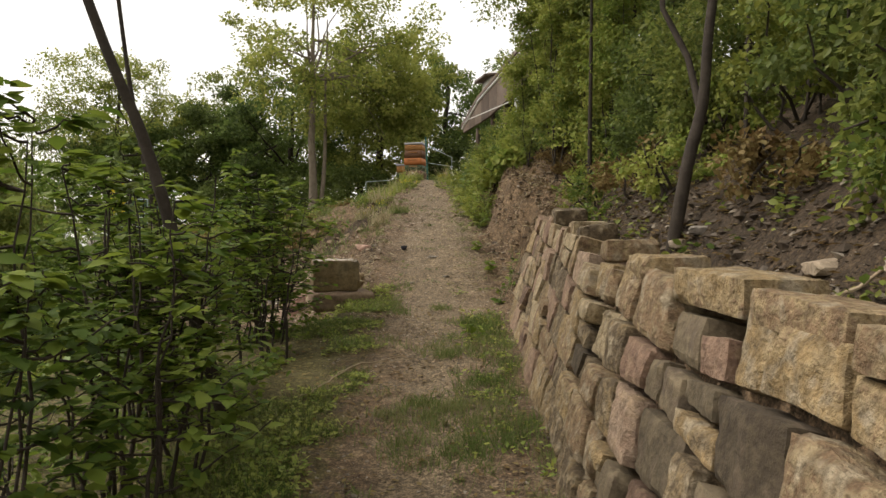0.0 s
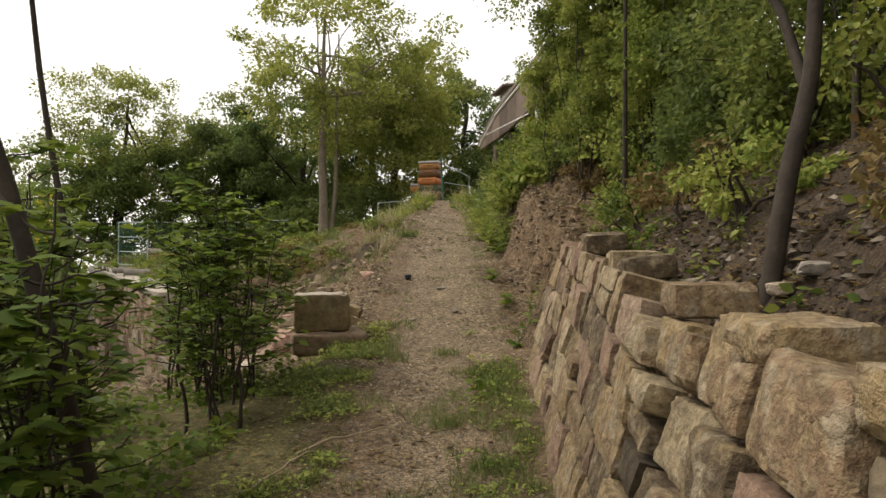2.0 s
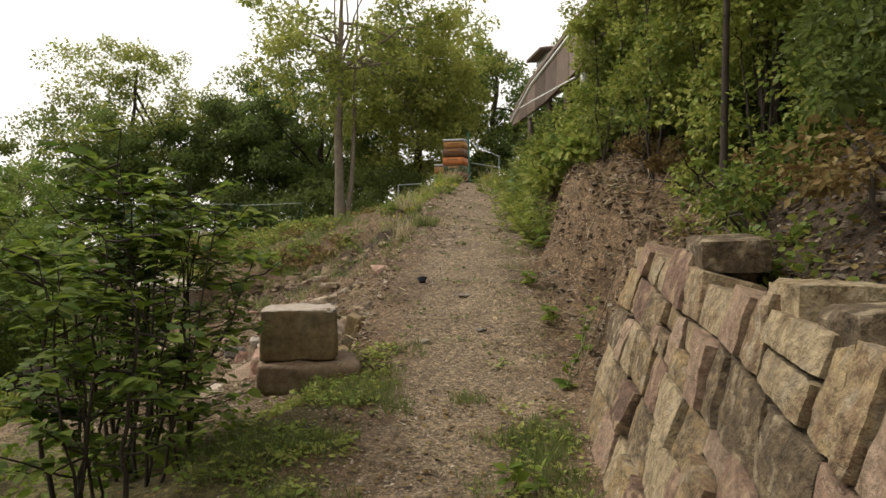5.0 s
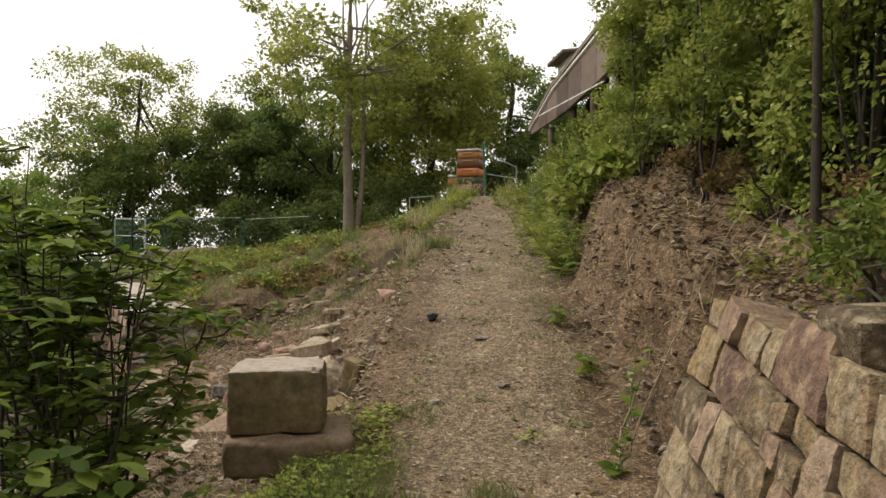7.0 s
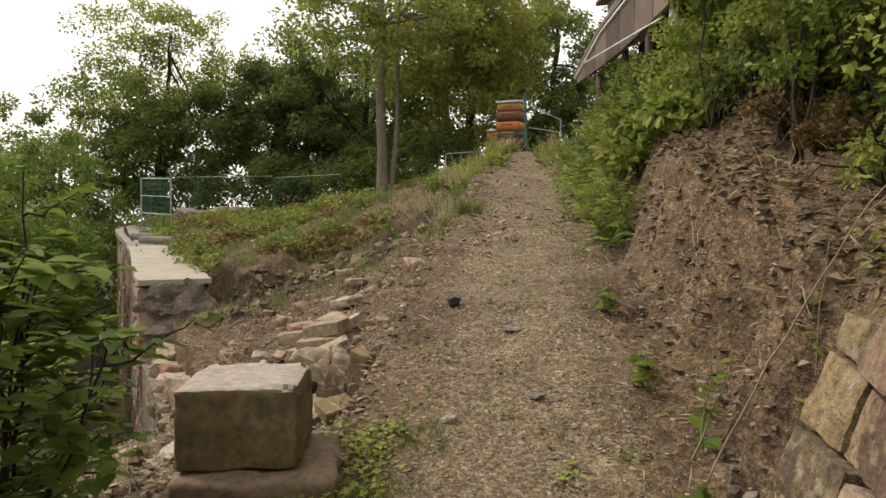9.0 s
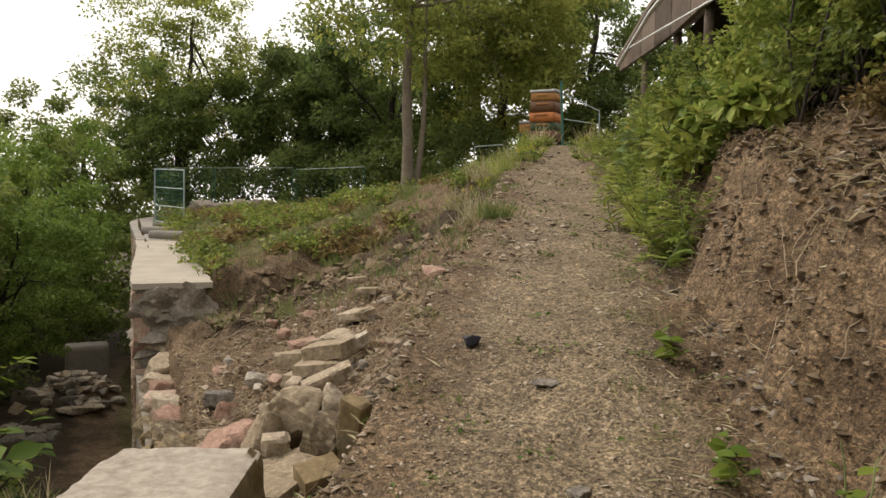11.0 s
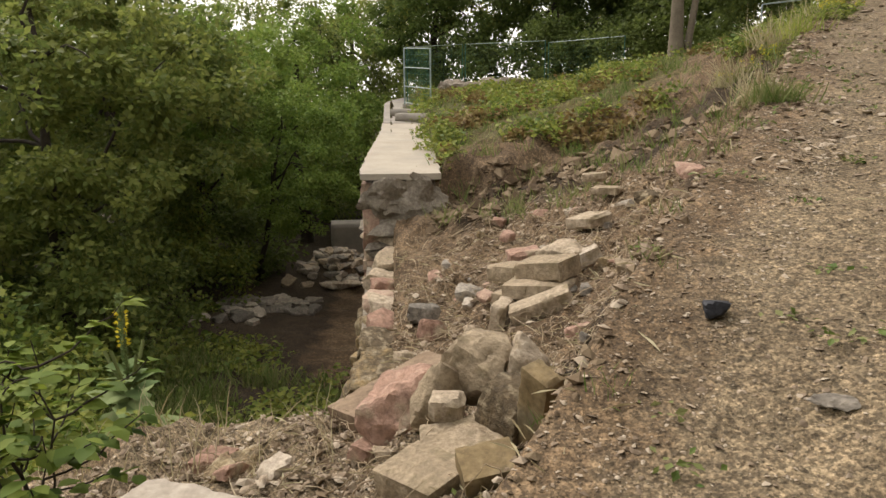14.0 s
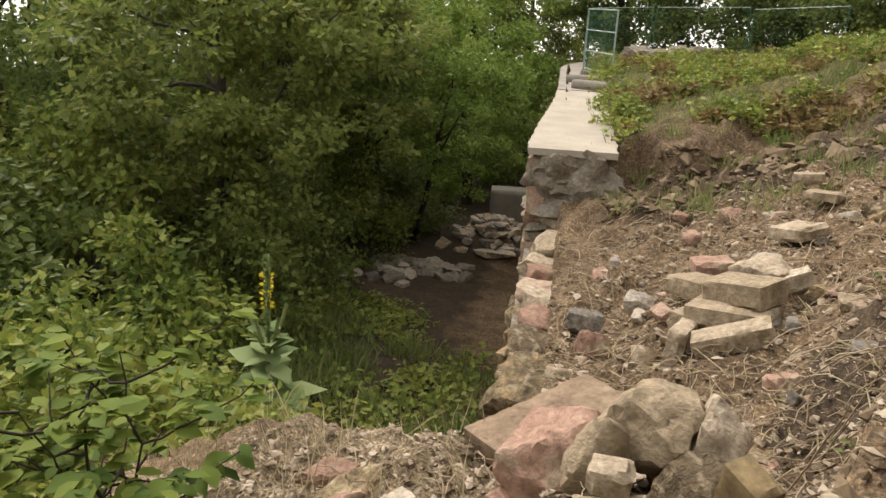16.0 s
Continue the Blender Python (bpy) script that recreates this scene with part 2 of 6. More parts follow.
L_BUSH = leaf_mat("bush_leaf", [(0.065, 0.11, 0.024), (0.145, 0.195, 0.038), (0.25, 0.27, 0.055)], 0.4, 0.5, 0.8)
L_YELLOW = leaf_mat("goldenrod_leaf", [(0.14, 0.21, 0.04), (0.235, 0.3, 0.06), (0.34, 0.36, 0.085)], 0.4, 0.6, 2.0)
L_BROWN = leaf_mat("withered_leaf", [(0.1, 0.06, 0.025), (0.17, 0.11, 0.04), (0.23, 0.18, 0.07)], 0.3, 0.7, 2.0)
L_GRASS = leaf_mat("grass_blade", [(0.07, 0.12, 0.025), (0.12, 0.17, 0.04), (0.22, 0.23, 0.09)], 0.35, 0.6, 1.5)
L_STRAW = leaf_mat("straw", [(0.24, 0.19, 0.1), (0.36, 0.3, 0.17), (0.46, 0.41, 0.26)], 0.3, 0.7, 2.0)
L_MULL = leaf_mat("mullein_leaf", [(0.123, 0.180, 0.068), (0.190, 0.257, 0.103), (0.257, 0.314, 0.137)], 0.25, 0.8, 3.0)
L_FLOWER = leaf_mat("yellow_petal", [(0.55, 0.45, 0.03), (0.75, 0.62, 0.05)], 0.3, 0.6, 3.0)


# ---- builders ----
def mesh(name, verts, faces, material, parent=None, label="", smooth=True):
    me = bpy.data.meshes.new(name)
    v = np.asarray(verts, dtype=np.float32)
    if isinstance(faces, np.ndarray):
        k = faces.shape[1]
        me.vertices.add(len(v))
        me.vertices.foreach_set("co", v.ravel())
        me.loops.add(faces.size)
        me.loops.foreach_set("vertex_index", faces.astype(np.int32).ravel())
        me.polygons.add(len(faces))
        me.polygons.foreach_set("loop_start", np.arange(len(faces), dtype=np.int32) * k)
        me.update(calc_edges=True)
    else:
        me.from_pydata(v.tolist(), [], faces)
    if smooth:
        me.shade_smooth()
    else:
        me.shade_flat()
    me.materials.append(material)
    ob = new(name, me)
    if parent:
        ob.parent = parent
    if label:
        tagged(ob, label)
    return ob


def thing(name, label, category, group="", kind="", at=(0, 0, 0)):
    ob = new(name)
    ob.location = at
    ob.empty_display_size = 0.1
    return tagged(ob, label, category, group, kind)


def fbm(x, y, z=0.0, s=1.0, o=3):
    return noise.fractal(Vector((x * s, y * s, z * s)), 1.0, 2.0, o)


def rand(n, a=0.0, b=1.0):
    return np.random.uniform(a, b, n)


def unit(v):
    return v / np.maximum(np.linalg.norm(v, axis=-1, keepdims=True), 1e-9)


def merge(*sets):
    vs, fs, k = [], [], 0
    for v, f in sets:
        vs.append(np.asarray(v))
        fs.append(np.asarray(f) + k)
        k += len(v)
    return np.concatenate(vs), np.concatenate(fs)


def tube(points, radii, sides=7, wob=0.0):
    """A round tapering bar along the points, as vertices and quads."""
    p = np.asarray(points, float)
    t = unit(np.gradient(p, axis=0))
    ref = np.where(np.abs(t[:, 2:3]) > 0.9, [[1.0, 0, 0]], [[0, 0, 1.0]])
    a = unit(np.cross(t, ref))
    b = np.cross(t, a)
    ang = np.arange(sides) * 2 * np.pi / sides
    r = np.asarray(radii, float)[:, None] * (1 + wob * np.random.randn(len(p), sides))
    v = p[:, None, :] + r[..., None] * (np.cos(ang)[None, :, None] * a[:, None, :] + np.sin(ang)[None, :, None] * b[:, None, :])
    i, j = np.meshgrid(np.arange(len(p) - 1), np.arange(sides), indexing="ij")
    j2 = (j + 1) % sides
    f = np.stack([i * sides + j, i * sides + j2, (i + 1) * sides + j2, (i + 1) * sides + j], -1).reshape(-1, 4)
    return v.reshape(-1, 3), f


def bend(a, b, n=8, sag=0.0, wob=0.0):
    a, b = np.array(a, float), np.array(b, float)
    s = np.linspace(0, 1, n)[:, None]
    p = a + (b - a) * s
    p[:, 2] += sag * 4 * (s * (1 - s))[:, 0]
    w = np.cumsum(np.random.randn(n, 3), 0) * wob
    w -= w[0]
    return p + w


LEAF2 = (np.array([(0, 0, 0), (-0.32, 0.5, 0.07), (0, 1, 0), (0.32, 0.5, 0.07)]), np.array([(0, 1, 2), (0, 2, 3)]))
LEAF6 = (np.array([(0, 0, 0), (-0.26, 0.28, 0.06), (-0.29, 0.6, 0.05), (0, 1, -0.08), (0.29, 0.6, 0.05), (0.26, 0.28, 0.06), (0, 0.3, 0), (0, 0.62, -0.01)]),
         np.array([(0, 1, 6), (6, 1, 2), (6, 2, 7), (7, 2, 3), (0, 6, 5), (6, 4, 5), (6, 7, 4), (7, 3, 4)]))
LANCE = (np.array([(0, 0, 0), (-0.1, 0.35, 0.04), (-0.07, 0.7, 0.02), (0, 1, -0.1), (0.07, 0.7, 0.02), (0.1, 0.35, 0.04)]), np.array([(0, 1, 5), (5, 1, 2), (5, 2, 4), (4, 2, 3)]))
BLADE = (np.array([(-0.03, 0, 0), (0.03, 0, 0), (0.02, 0.6, 0.1), (-0.02, 0.6, 0.1), (0, 1, 0.28)]), np.array([(0, 1, 2), (0, 2, 3), (3, 2, 4)]))


def leaves(pts, along, size, kind=LEAF2, flat=0.6):
    """Leaves at the points: 'along' each one's axis; flat: how far they lie level."""
    pts, along = np.asarray(pts, float), unit(np.asarray(along, float))
    n = len(pts)
    up = np.random.randn(n, 3) * (1 - flat) + np.array([0, 0, 1.0]) * flat * 1.6
    side = unit(np.cross(along, up))
    nor = np.cross(side, along)
    t, f = kind
    s = np.asarray(size, float).reshape(-1, 1, 1) * np.ones((n, 1, 1))
    v = pts[:, None, :] + s * (t[None, :, 0:1] * side[:, None, :] + t[None, :, 1:2] * along[:, None, :] + t[None, :, 2:3] * nor[:, None, :])
    k = len(t)
    return v.reshape(-1, 3), (f[None] + (np.arange(n) * k)[:, None, None]).reshape(-1, 3)


def clump_points(centres, radii, per, squash=0.7):
    c = np.repeat(np.asarray(centres, float), per, 0)
    r = np.repeat(np.asarray(radii, float), per)[:, None]
    d = unit(np.random.randn(len(c), 3)) * (rand(len(c))[:, None] ** 0.45)
    d[:, 2] *= squash
    return c + d * r, unit(d + np.random.randn(len(c), 3) * 0.5 + [0, 0, -0.25])


def icos(sub):
    bm = bmesh.new()
    bmesh.ops.create_icosphere(bm, subdivisions=sub, radius=1)
    bm.verts.ensure_lookup_table()
    v = np.array([tuple(x.co) for x in bm.verts])
    f = np.array([[x.index for x in q.verts] for q in bm.faces])
    bm.free()
    return unit(v), f


ICO3, ICO2 = icos(4), icos(3)
CHIP = (np.array([(1, 0, 0), (-1, 0, 0), (0, 1, 0), (0, -1, 0), (0.1, 0.1, 1), (0, 0, -1), (0.75, 0.7, 0.2), (-0.7, -0.75, -0.1)], float),
        np.array([(0, 6, 4), (6, 2, 4), (2, 1, 4), (1, 7, 4), (7, 3, 4), (3, 0, 4), (6, 0, 5), (2, 6, 5), (1, 2, 5), (7, 1, 5), (3, 7, 5), (0, 3, 5)]))


def rock(dx, dy, dz, seed, cuts=5, base=ICO3, sharp=14, rough=0.018):
    """An angular stone: a box of that size with broken-off corners and a rough skin."""
    rg = np.random.RandomState(seed)
    d, f = base
    n = [(1, 0, 0), (-1, 0, 0), (0, 1, 0), (0, -1, 0), (0, 0, 1), (0, 0, -1)]
    n = [np.array(k) + rg.randn(3) * 0.2 for k in n] + [rg.randn(3) for _ in range(cuts)]
    h = [1] * 6 + list(rg.uniform(0.9, 1.3, cuts))
    inv = np.zeros(len(d))
    for k, hh in zip(n, h):
        inv += np.maximum(d @ (np.array(k) / np.linalg.norm(k)) / hh, 0) ** sharp
    v = d / (inv ** (1 / sharp))[:, None]
    v = v * np.array([dx, dy, dz]) / 2
    if rough:
        w = np.array([noise.fractal(Vector(p) * 5 + Vector((seed, 0, 0)), 1.0, 2.2, 4) for p in v])
        w2 = np.array([noise.fractal(Vector(p) * 26 + Vector((seed, 0, 4)), 1.0, 2.2, 3) for p in v])
        v = v + d * ((w * rough * 1.3 + np.minimum(w2, 0.15) * rough * 0.35) * (dx + dy + dz) / 0.6)[:, None]
    return v, f


def rough_box(dx, dy, dz, r=0.02, amp=0.006, seed=0, cell=0.05):
    """A block with rounded, chipped arrises and an uneven skin."""
    quads, verts, idx = [], [], {}
    dims = np.array([dx, dy, dz])
    cnt = [max(2, min(26, int(q / cell))) for q in dims]
    def vid(i, j, k):
        key = (i, j, k)
        if key not in idx:
            idx[key] = len(verts)
            verts.append([(i / cnt[0] - 0.5) * dx, (j / cnt[1] - 0.5) * dy, (k / cnt[2] - 0.5) * dz])
        return idx[key]
    for axis in range(3):
        a, b = (axis + 1) % 3, (axis + 2) % 3
        for end in (0, cnt[axis]):
            for i in range(cnt[a]):
                for j in range(cnt[b]):
                    q = []
                    for ii, jj in ((i, j), (i + 1, j), (i + 1, j + 1), (i, j + 1)):
                        c = [0, 0, 0]
                        c[axis], c[a], c[b] = end, ii, jj
                        q.append(vid(*c))
                    quads.append(q if end else q[::-1])
    v = np.array(verts)
    inner = dims / 2 - r
    q = np.clip(v, -inner, inner)
    d = unit(v - q)
    v = q + d * r
    w = np.array([noise.fractal(Vector(p) * 7 + Vector((seed * 3.1, 0, 0)), 1.0, 2.0, 4) for p in v])
    edge = (np.sum(np.abs(v) > inner * 0.97, 1) >= 2)
    v = v + d * (w * amp - edge * np.maximum(w, 0) * amp * 3)[:, None]
    return v, np.array(quads)


def in_quad(quad, place, depth, proud, seed, cell=0.03, joint=0.005, worn=0.008):
    """A broken building stone filling a four-cornered bed: crisp arrises, a face of a few flat breaks."""
    r_ = np.random.RandomState(seed)
    q = np.array(quad, float)
    mid = q.mean(0)
    w = np.linalg.norm(q[1] + q[2] - q[0] - q[3]) / 2
    h = np.linalg.norm(q[2] + q[3] - q[0] - q[1]) / 2
    if w < 0.05 or h < 0.04:
        return None
    v, f = rough_box(w, depth, h, min(worn, h * 0.1), worn * 0.4, seed % 97, cell)
    s, t = v[:, 0] / w + 0.5, v[:, 2] / h + 0.5
    ks, kt = 1 - 2 * joint / w, 1 - 2 * joint / h
    s, t = 0.5 + (s - 0.5) * ks, 0.5 + (t - 0.5) * kt
    uv = ((1 - s) * (1 - t))[:, None] * q[0] + (s * (1 - t))[:, None] * q[1] + (s * t)[:, None] * q[2] + ((1 - s) * t)[:, None] * q[3]
    front = np.clip(0.5 - v[:, 1] / depth, 0, 1)
    a, b = (uv[:, 0] - mid[0]), (uv[:, 1] - mid[1])
    brk = np.max([r_.uniform(-0.12, 0.12) * a + r_.uniform(-0.12, 0.12) * b + r_.uniform(-0.006, 0.006) for _ in range(3)], 0)
    chip = np.array([min(0.0, fbm(x * 5 + seed, y * 5, 2)) for x, y in uv])
    fine = np.array([fbm(x * 22 + seed, y * 22, 5, 1, 3) for x, y in uv])
    d = (v[:, 1] + depth / 2) - front * (proud - brk + chip * 0.012 + fine * 0.007)
    return np.array([place(uu, vv, dd) for (uu, vv), dd in zip(uv, d)]), f


def put(vf, m):
    v, f = vf
    a = np.array(m)
    return v @ a[:3, :3].T + a[:3, 3], f


# ---- the ground ----
def curve_of(xs, ys):
    xs, ys = np.array(xs, float), np.array(ys, float)
    fine = np.linspace(xs[0], xs[-1], 600)
    val = np.interp(fine, xs, ys)
    k = np.ones(9) / 9
    sm = np.convolve(np.pad(val, 4, "edge"), k, "valid")
    return lambda q: np.interp(q, fine, sm)


PATH_X = curve_of([-10, 5, 8, 10, 12, 15, 19, 30], [0.0, 0.0, -0.15, -0.28, -0.22, -0.32, -0.28, 0.1])
PATH_Z = curve_of([-12, 0, 4, 7, 7.75, 8.6, 9.6, 11.4, 12.4, 15, 18, 20, 32], [-1.3, 0.0, 0.48, 0.86, 0.95, 1.18, 1.52, 1.93, 2.12, 2.62, 3.2, 3.35, 3.9])
EDGE_X = lambda q: np.interp(q, [-20, 9.6, 10.2, 13.6, 20, 22.5, 26, 40], [-3.2, -3.1, -2.65, -5.05, -9.63, -11.3, -12.2, -14])
EDGE_Z = lambda q: np.interp(q, [-12, 0, 4, 7, 8.7, 9.7, 10.2, 11.0, 12.3, 13.4, 13.7, 20, 26, 40], [-1.5, -0.25, 0.2, 0.5, 0.48, 0.4, 0.33, 0.4, 0.48, 0.6, 0.65, 1.22, 1.4, 1.8])
LOW_Z = lambda q: np.interp(q, [-20, 9, 11, 14, 18, 30, 60], [-1.0, -0.95, -1.05, -1.7, -2.1, -2.8, -4])
BANK_X = lambda q: np.interp(q, [-20, 3, 7.1, 7.6, 8.7, 9.6, 10.7, 11.5, 13, 18, 22], [0.74, 0.74, 0.95, 0.98, 0.9, 0.8, 0.66, 0.57, 0.44, 0.6, 1.2])
BANK_H = lambda q: np.interp(q, [-20, 7.2, 8, 10, 12, 15, 19, 23], [0.88, 0.88, 0.95, 0.92, 0.8, 0.58, 0.35, 0.1])


def ss(t):
    t = np.clip(t, 0, 1)
    return t * t * (3 - 2 * t)


def height(x, y):
    x, y = np.asarray(x, float), np.asarray(y, float)
    zc, xc = PATH_Z(y), PATH_X(y)
    half = np.interp(y, [5, 8, 9.3, 11, 14, 18], [1.2, 0.74, 0.57, 0.58, 0.6, 0.6])
    xl = xc - half
    s = xl - x
    ex, ez = EDGE_X(y), EDGE_Z(y)
    scarp = np.interp(y, [7.0, 8.4, 9.5, 12.5, 14.8, 17], [0.0, 0.26, 0.52, 0.56, 0.42, 0.12])
    f = np.clip(s / np.maximum(xl - ex, 0.3), 0, 1)
    run = (x + 5.05) * -0.582 + (y - 13.6) * 0.813
    inside = (x + 5.05) * 0.813 + (y - 13.6) * 0.582
    ez = ez + 0.5 * ss((run - 0.25 + 0.12 * np.sin(inside * 4.1) + 0.07 * np.sin(inside * 9.7) + 0.3 * np.sin(inside * 1.7) * ss(inside - 1)) / np.interp(inside, [0, 1.2, 2.4], [0.16, 0.25, 0.9]))
    zleft = ez + (zc - scarp * ss(s / 0.15) - ez) * (1 - f) ** 2.1
    zleft = zleft - 0.22 * (run > 0.1) * ss((1.0 - inside) / 0.15)
    zleft = zleft + np.interp(y, [12, 14, 20, 24], [0, 0.0, 0.02, 0.08]) * np.sin(np.pi * f)
    w = ex + np.interp(y, [9.8, 10.5], [0.0, 0.42]) - x
    soft = np.interp(y, [9.6, 10.4], [1.9, 0.06])
    low = LOW_Z(y) - 0.06 * np.maximum(w - 4, 0)
    zout = ez + (low - ez) * ss(w / np.maximum(soft, 0.05) * 0.8)
    zout = zout + 0.6 * np.exp(-((x + 10.2) ** 2 / 0.6 + (y - 19.3) ** 2 / 0.8))
    z = np.where(x > xl, zc, np.where(w < 0, zleft, zout))
    bx, bh = BANK_X(y), BANK_H(y)
    face = np.interp(y, [7.1, 7.6, 12, 16], [0.10, 0.3, 0.42, 0.8])
    rill = 0.06 * np.sin(5.3 * y + 1.1 * np.sin(2.1 * y)) + 0.045 * np.sin(11.9 * y + 2 * np.sin(3.3 * y)) + 0.03 * np.sin(24.7 * y + 1.5 * np.sin(7.1 * y))
    r = x - bx - rill * ss((y - 7.4) / 0.5) * ss((15 - y) / 2)
    rise = bh * ss(r / face) + 1.25 * np.clip(r - 0.3, 0, 0.3) * ss((7.4 - y) / 0.8) + np.interp(y, [5, 8, 16, 22], [0.78, 0.55, 0.4, 0.1]) * np.maximum(r - np.interp(y, [6.5, 8], [0.58, 0.5]), 0)
    rise = np.minimum(rise, 7 + 0.02 * np.maximum(r, 0))
    z = np.where(r > 0, np.maximum(z, zc) + rise, z)
    return z


def ground_z(x, y):
    return float(height(x, y)) + rugged(x, y)


def rugged(x, y):
    n = 0.035 * fbm(x, y, 0, 1.3) + 0.012 * fbm(x, y, 3, 6)
    off = abs(x - float(PATH_X(y)))
    if y > 7.2 and -6 < x < 4:
        k = min(1, max(0, (off - 0.62) / 0.3)) * min(1, (y - 7.2) / 0.8)
        n += k * (0.085 * fbm(x, y, 7, 2.6, 4) + 0.05 * fbm(x, y, 9, 8, 4) - 0.05 * abs(fbm(x, y, 4, 5, 3)) + 0.03 * fbm(x, y, 11, 15, 2))
        if x < -0.8:
            run = (x + 5.05) * -0.582 + (y - 13.6) * 0.813
            low_ = max(0.0, 1 - abs(run + 0.5) / 1.1)
            n += k * (0.5 + low_) * (0.07 * fbm(x, y, 13, 3.4, 3) - 0.09 * max(0.0, fbm(x, y, 17, 4.5, 3)) + 0.03 * fbm(x, y, 19, 11, 3))
    return n if abs(x) < 30 and -20 < y < 60 else n * 3


def axis_steps(lo, a, b, hi, step):
    out = list(np.arange(a, b + 1e-6, step))
    d, p = step, b
    while p < hi:
        d *= 1.25
        p += d
        out.append(p)
    d, p = step, a
    while p > lo:
        d *= 1.25
        p -= d
        out.insert(0, p)
    return np.array(out)


gx, gy = axis_steps(-400, -10.4, 2.0, 400, 0.055), axis_steps(-300, 1.5, 21.0, 500, 0.065)
GX, GY = np.meshgrid(gx, gy)
GZ = height(GX, GY) + np.vectorize(rugged)(GX, GY)
nx, ny = len(gx), len(gy)
i, j = np.meshgrid(np.arange(ny - 1), np.arange(nx - 1), indexing="ij")
quads = np.stack([i * nx + j, i * nx + j + 1, (i + 1) * nx + j + 1, (i + 1) * nx + j], -1).reshape(-1, 4)
ground = mesh("ground", np.stack([GX, GY, GZ], -1).reshape(-1, 3), quads, M_EARTH)
tagged(ground, "sloping hillside of brown earth with a pale trodden gravel path", "ground", kind="structure")
offc = np.abs(GX - PATH_X(GY) - np.interp(GY, [7, 8.5, 13, 15], [0, 0.2, 0.2, 0]))
worn = np.clip(1.1 - offc / np.interp(GY, [0, 5, 7.5, 10, 14, 18], [0.55, 0.55, 0.62, 0.62, 0.5, 0.34]), 0, 1) * np.interp(GY, [4, 7, 8.5], [0.5, 0.6, 1.0])
inner = GX - EDGE_X(GY)
worn = np.maximum(worn, 0.6 * ss((inner + 0.4) / 0.5) * ss((-1.3 - GX) / 0.4) * ss((GY - 7.2) / 0.8) * ss((11.2 - GY) / 1.0))
run_g = (GX + 5.05) * -0.582 + (GY - 13.6) * 0.813
green = np.clip((offc - 0.22) * 0.9, 0, 0.62) * ss((8.4 - GY) / 1.2) * ss((0.75 - GX) / 0.3) * ss((inner + 1.5) / 1.5)
green = green + 0.55 * ss((run_g - 0.6) / 0.8) * ss((PATH_X(GY) - 1.9 - GX) / 0.8) * ss((inner + 0.3) / 0.3)
# dark soil plus painted shade: under trees, behind the wall, along the scarps
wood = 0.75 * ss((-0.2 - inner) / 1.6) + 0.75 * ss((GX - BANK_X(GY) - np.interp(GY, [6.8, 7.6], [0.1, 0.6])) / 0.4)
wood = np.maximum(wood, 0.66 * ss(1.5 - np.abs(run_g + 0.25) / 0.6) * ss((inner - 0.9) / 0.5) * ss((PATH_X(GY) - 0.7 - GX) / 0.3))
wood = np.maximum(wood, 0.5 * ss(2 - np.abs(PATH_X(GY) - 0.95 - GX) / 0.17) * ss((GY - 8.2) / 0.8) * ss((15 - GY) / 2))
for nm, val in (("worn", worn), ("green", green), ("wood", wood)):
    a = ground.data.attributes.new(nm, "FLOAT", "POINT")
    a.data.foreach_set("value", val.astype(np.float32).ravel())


# ---- the dry stone wall beside the path ----
def bed_quads(y0, y1, top, rows, wide, rg, near=None):
    """Four-cornered beds of a rubble wall in uneven courses, in (along, up)."""
    step = top / rows
    ys = np.linspace(y0, y1, 400)
    lines = [np.full(400, -0.12)]
    for r in range(1, rows):
        p1, p2 = rg.uniform(0, 9, 2)
        lines.append(r * step + step * np.interp(ys, [3.2, 4.8], [0.3, 0.13]) * np.sin(ys * 2.3 + p1) * np.sin(ys * 0.9 + p2))
    lines.append(np.full(400, top))
    at = lambda r, q: float(np.interp(q, ys, lines[r]))
    quads_ = []
    for r in range(rows):
        joints = [y0]
        while joints[-1] < y1 - wide * 0.6:
            w = wide * rg.choice([0.55, 0.75, 1.0, 1.2, 1.5]) * rg.uniform(0.85, 1.15)
            joints.append(min(joints[-1] + w * (near(joints[-1]) if near else 1.0), y1))
        joints[-1] = y1
        lean = [rg.uniform(-0.04, 0.04) for _ in joints]
        lean[-1] = 0.0
        for a, b, la, lb in zip(joints[:-1], joints[1:], lean[:-1], lean[1:]):
            up = rg.uniform(-0.075, 0.05) if r == rows - 1 else 0.0
            tw_ = rg.uniform(-0.02, 0.02)
            qd = [(a - la, at(r, a)), (b - lb, at(r, b)), (b + lb, at(r + 1, b) + up + tw_), (a + la, at(r + 1, a) + up - tw_)]
            if b - a < 0.42 * (near(a) if near else 1) and rg.rand() < 0.2:
                m1, m2 = (qd[0][1] + qd[3][1]) / 2, (qd[1][1] + qd[2][1]) / 2
                quads_ += [[qd[0], qd[1], (b, m2), (a, m1)], [(a, m1), (b, m2), qd[2], qd[3]]]
            else:
                quads_.append(qd)
    return quads_


def sharpen(me, angle=32):
    bm = bmesh.new()
    bm.from_mesh(me)
    bmesh.ops.recalc_face_normals(bm, faces=bm.faces)
    for e in bm.edges:
        if len(e.link_faces) == 2 and e.calc_face_angle(0) > radians(angle):
            e.smooth = False
    bm.to_mesh(me)
    bm.free()


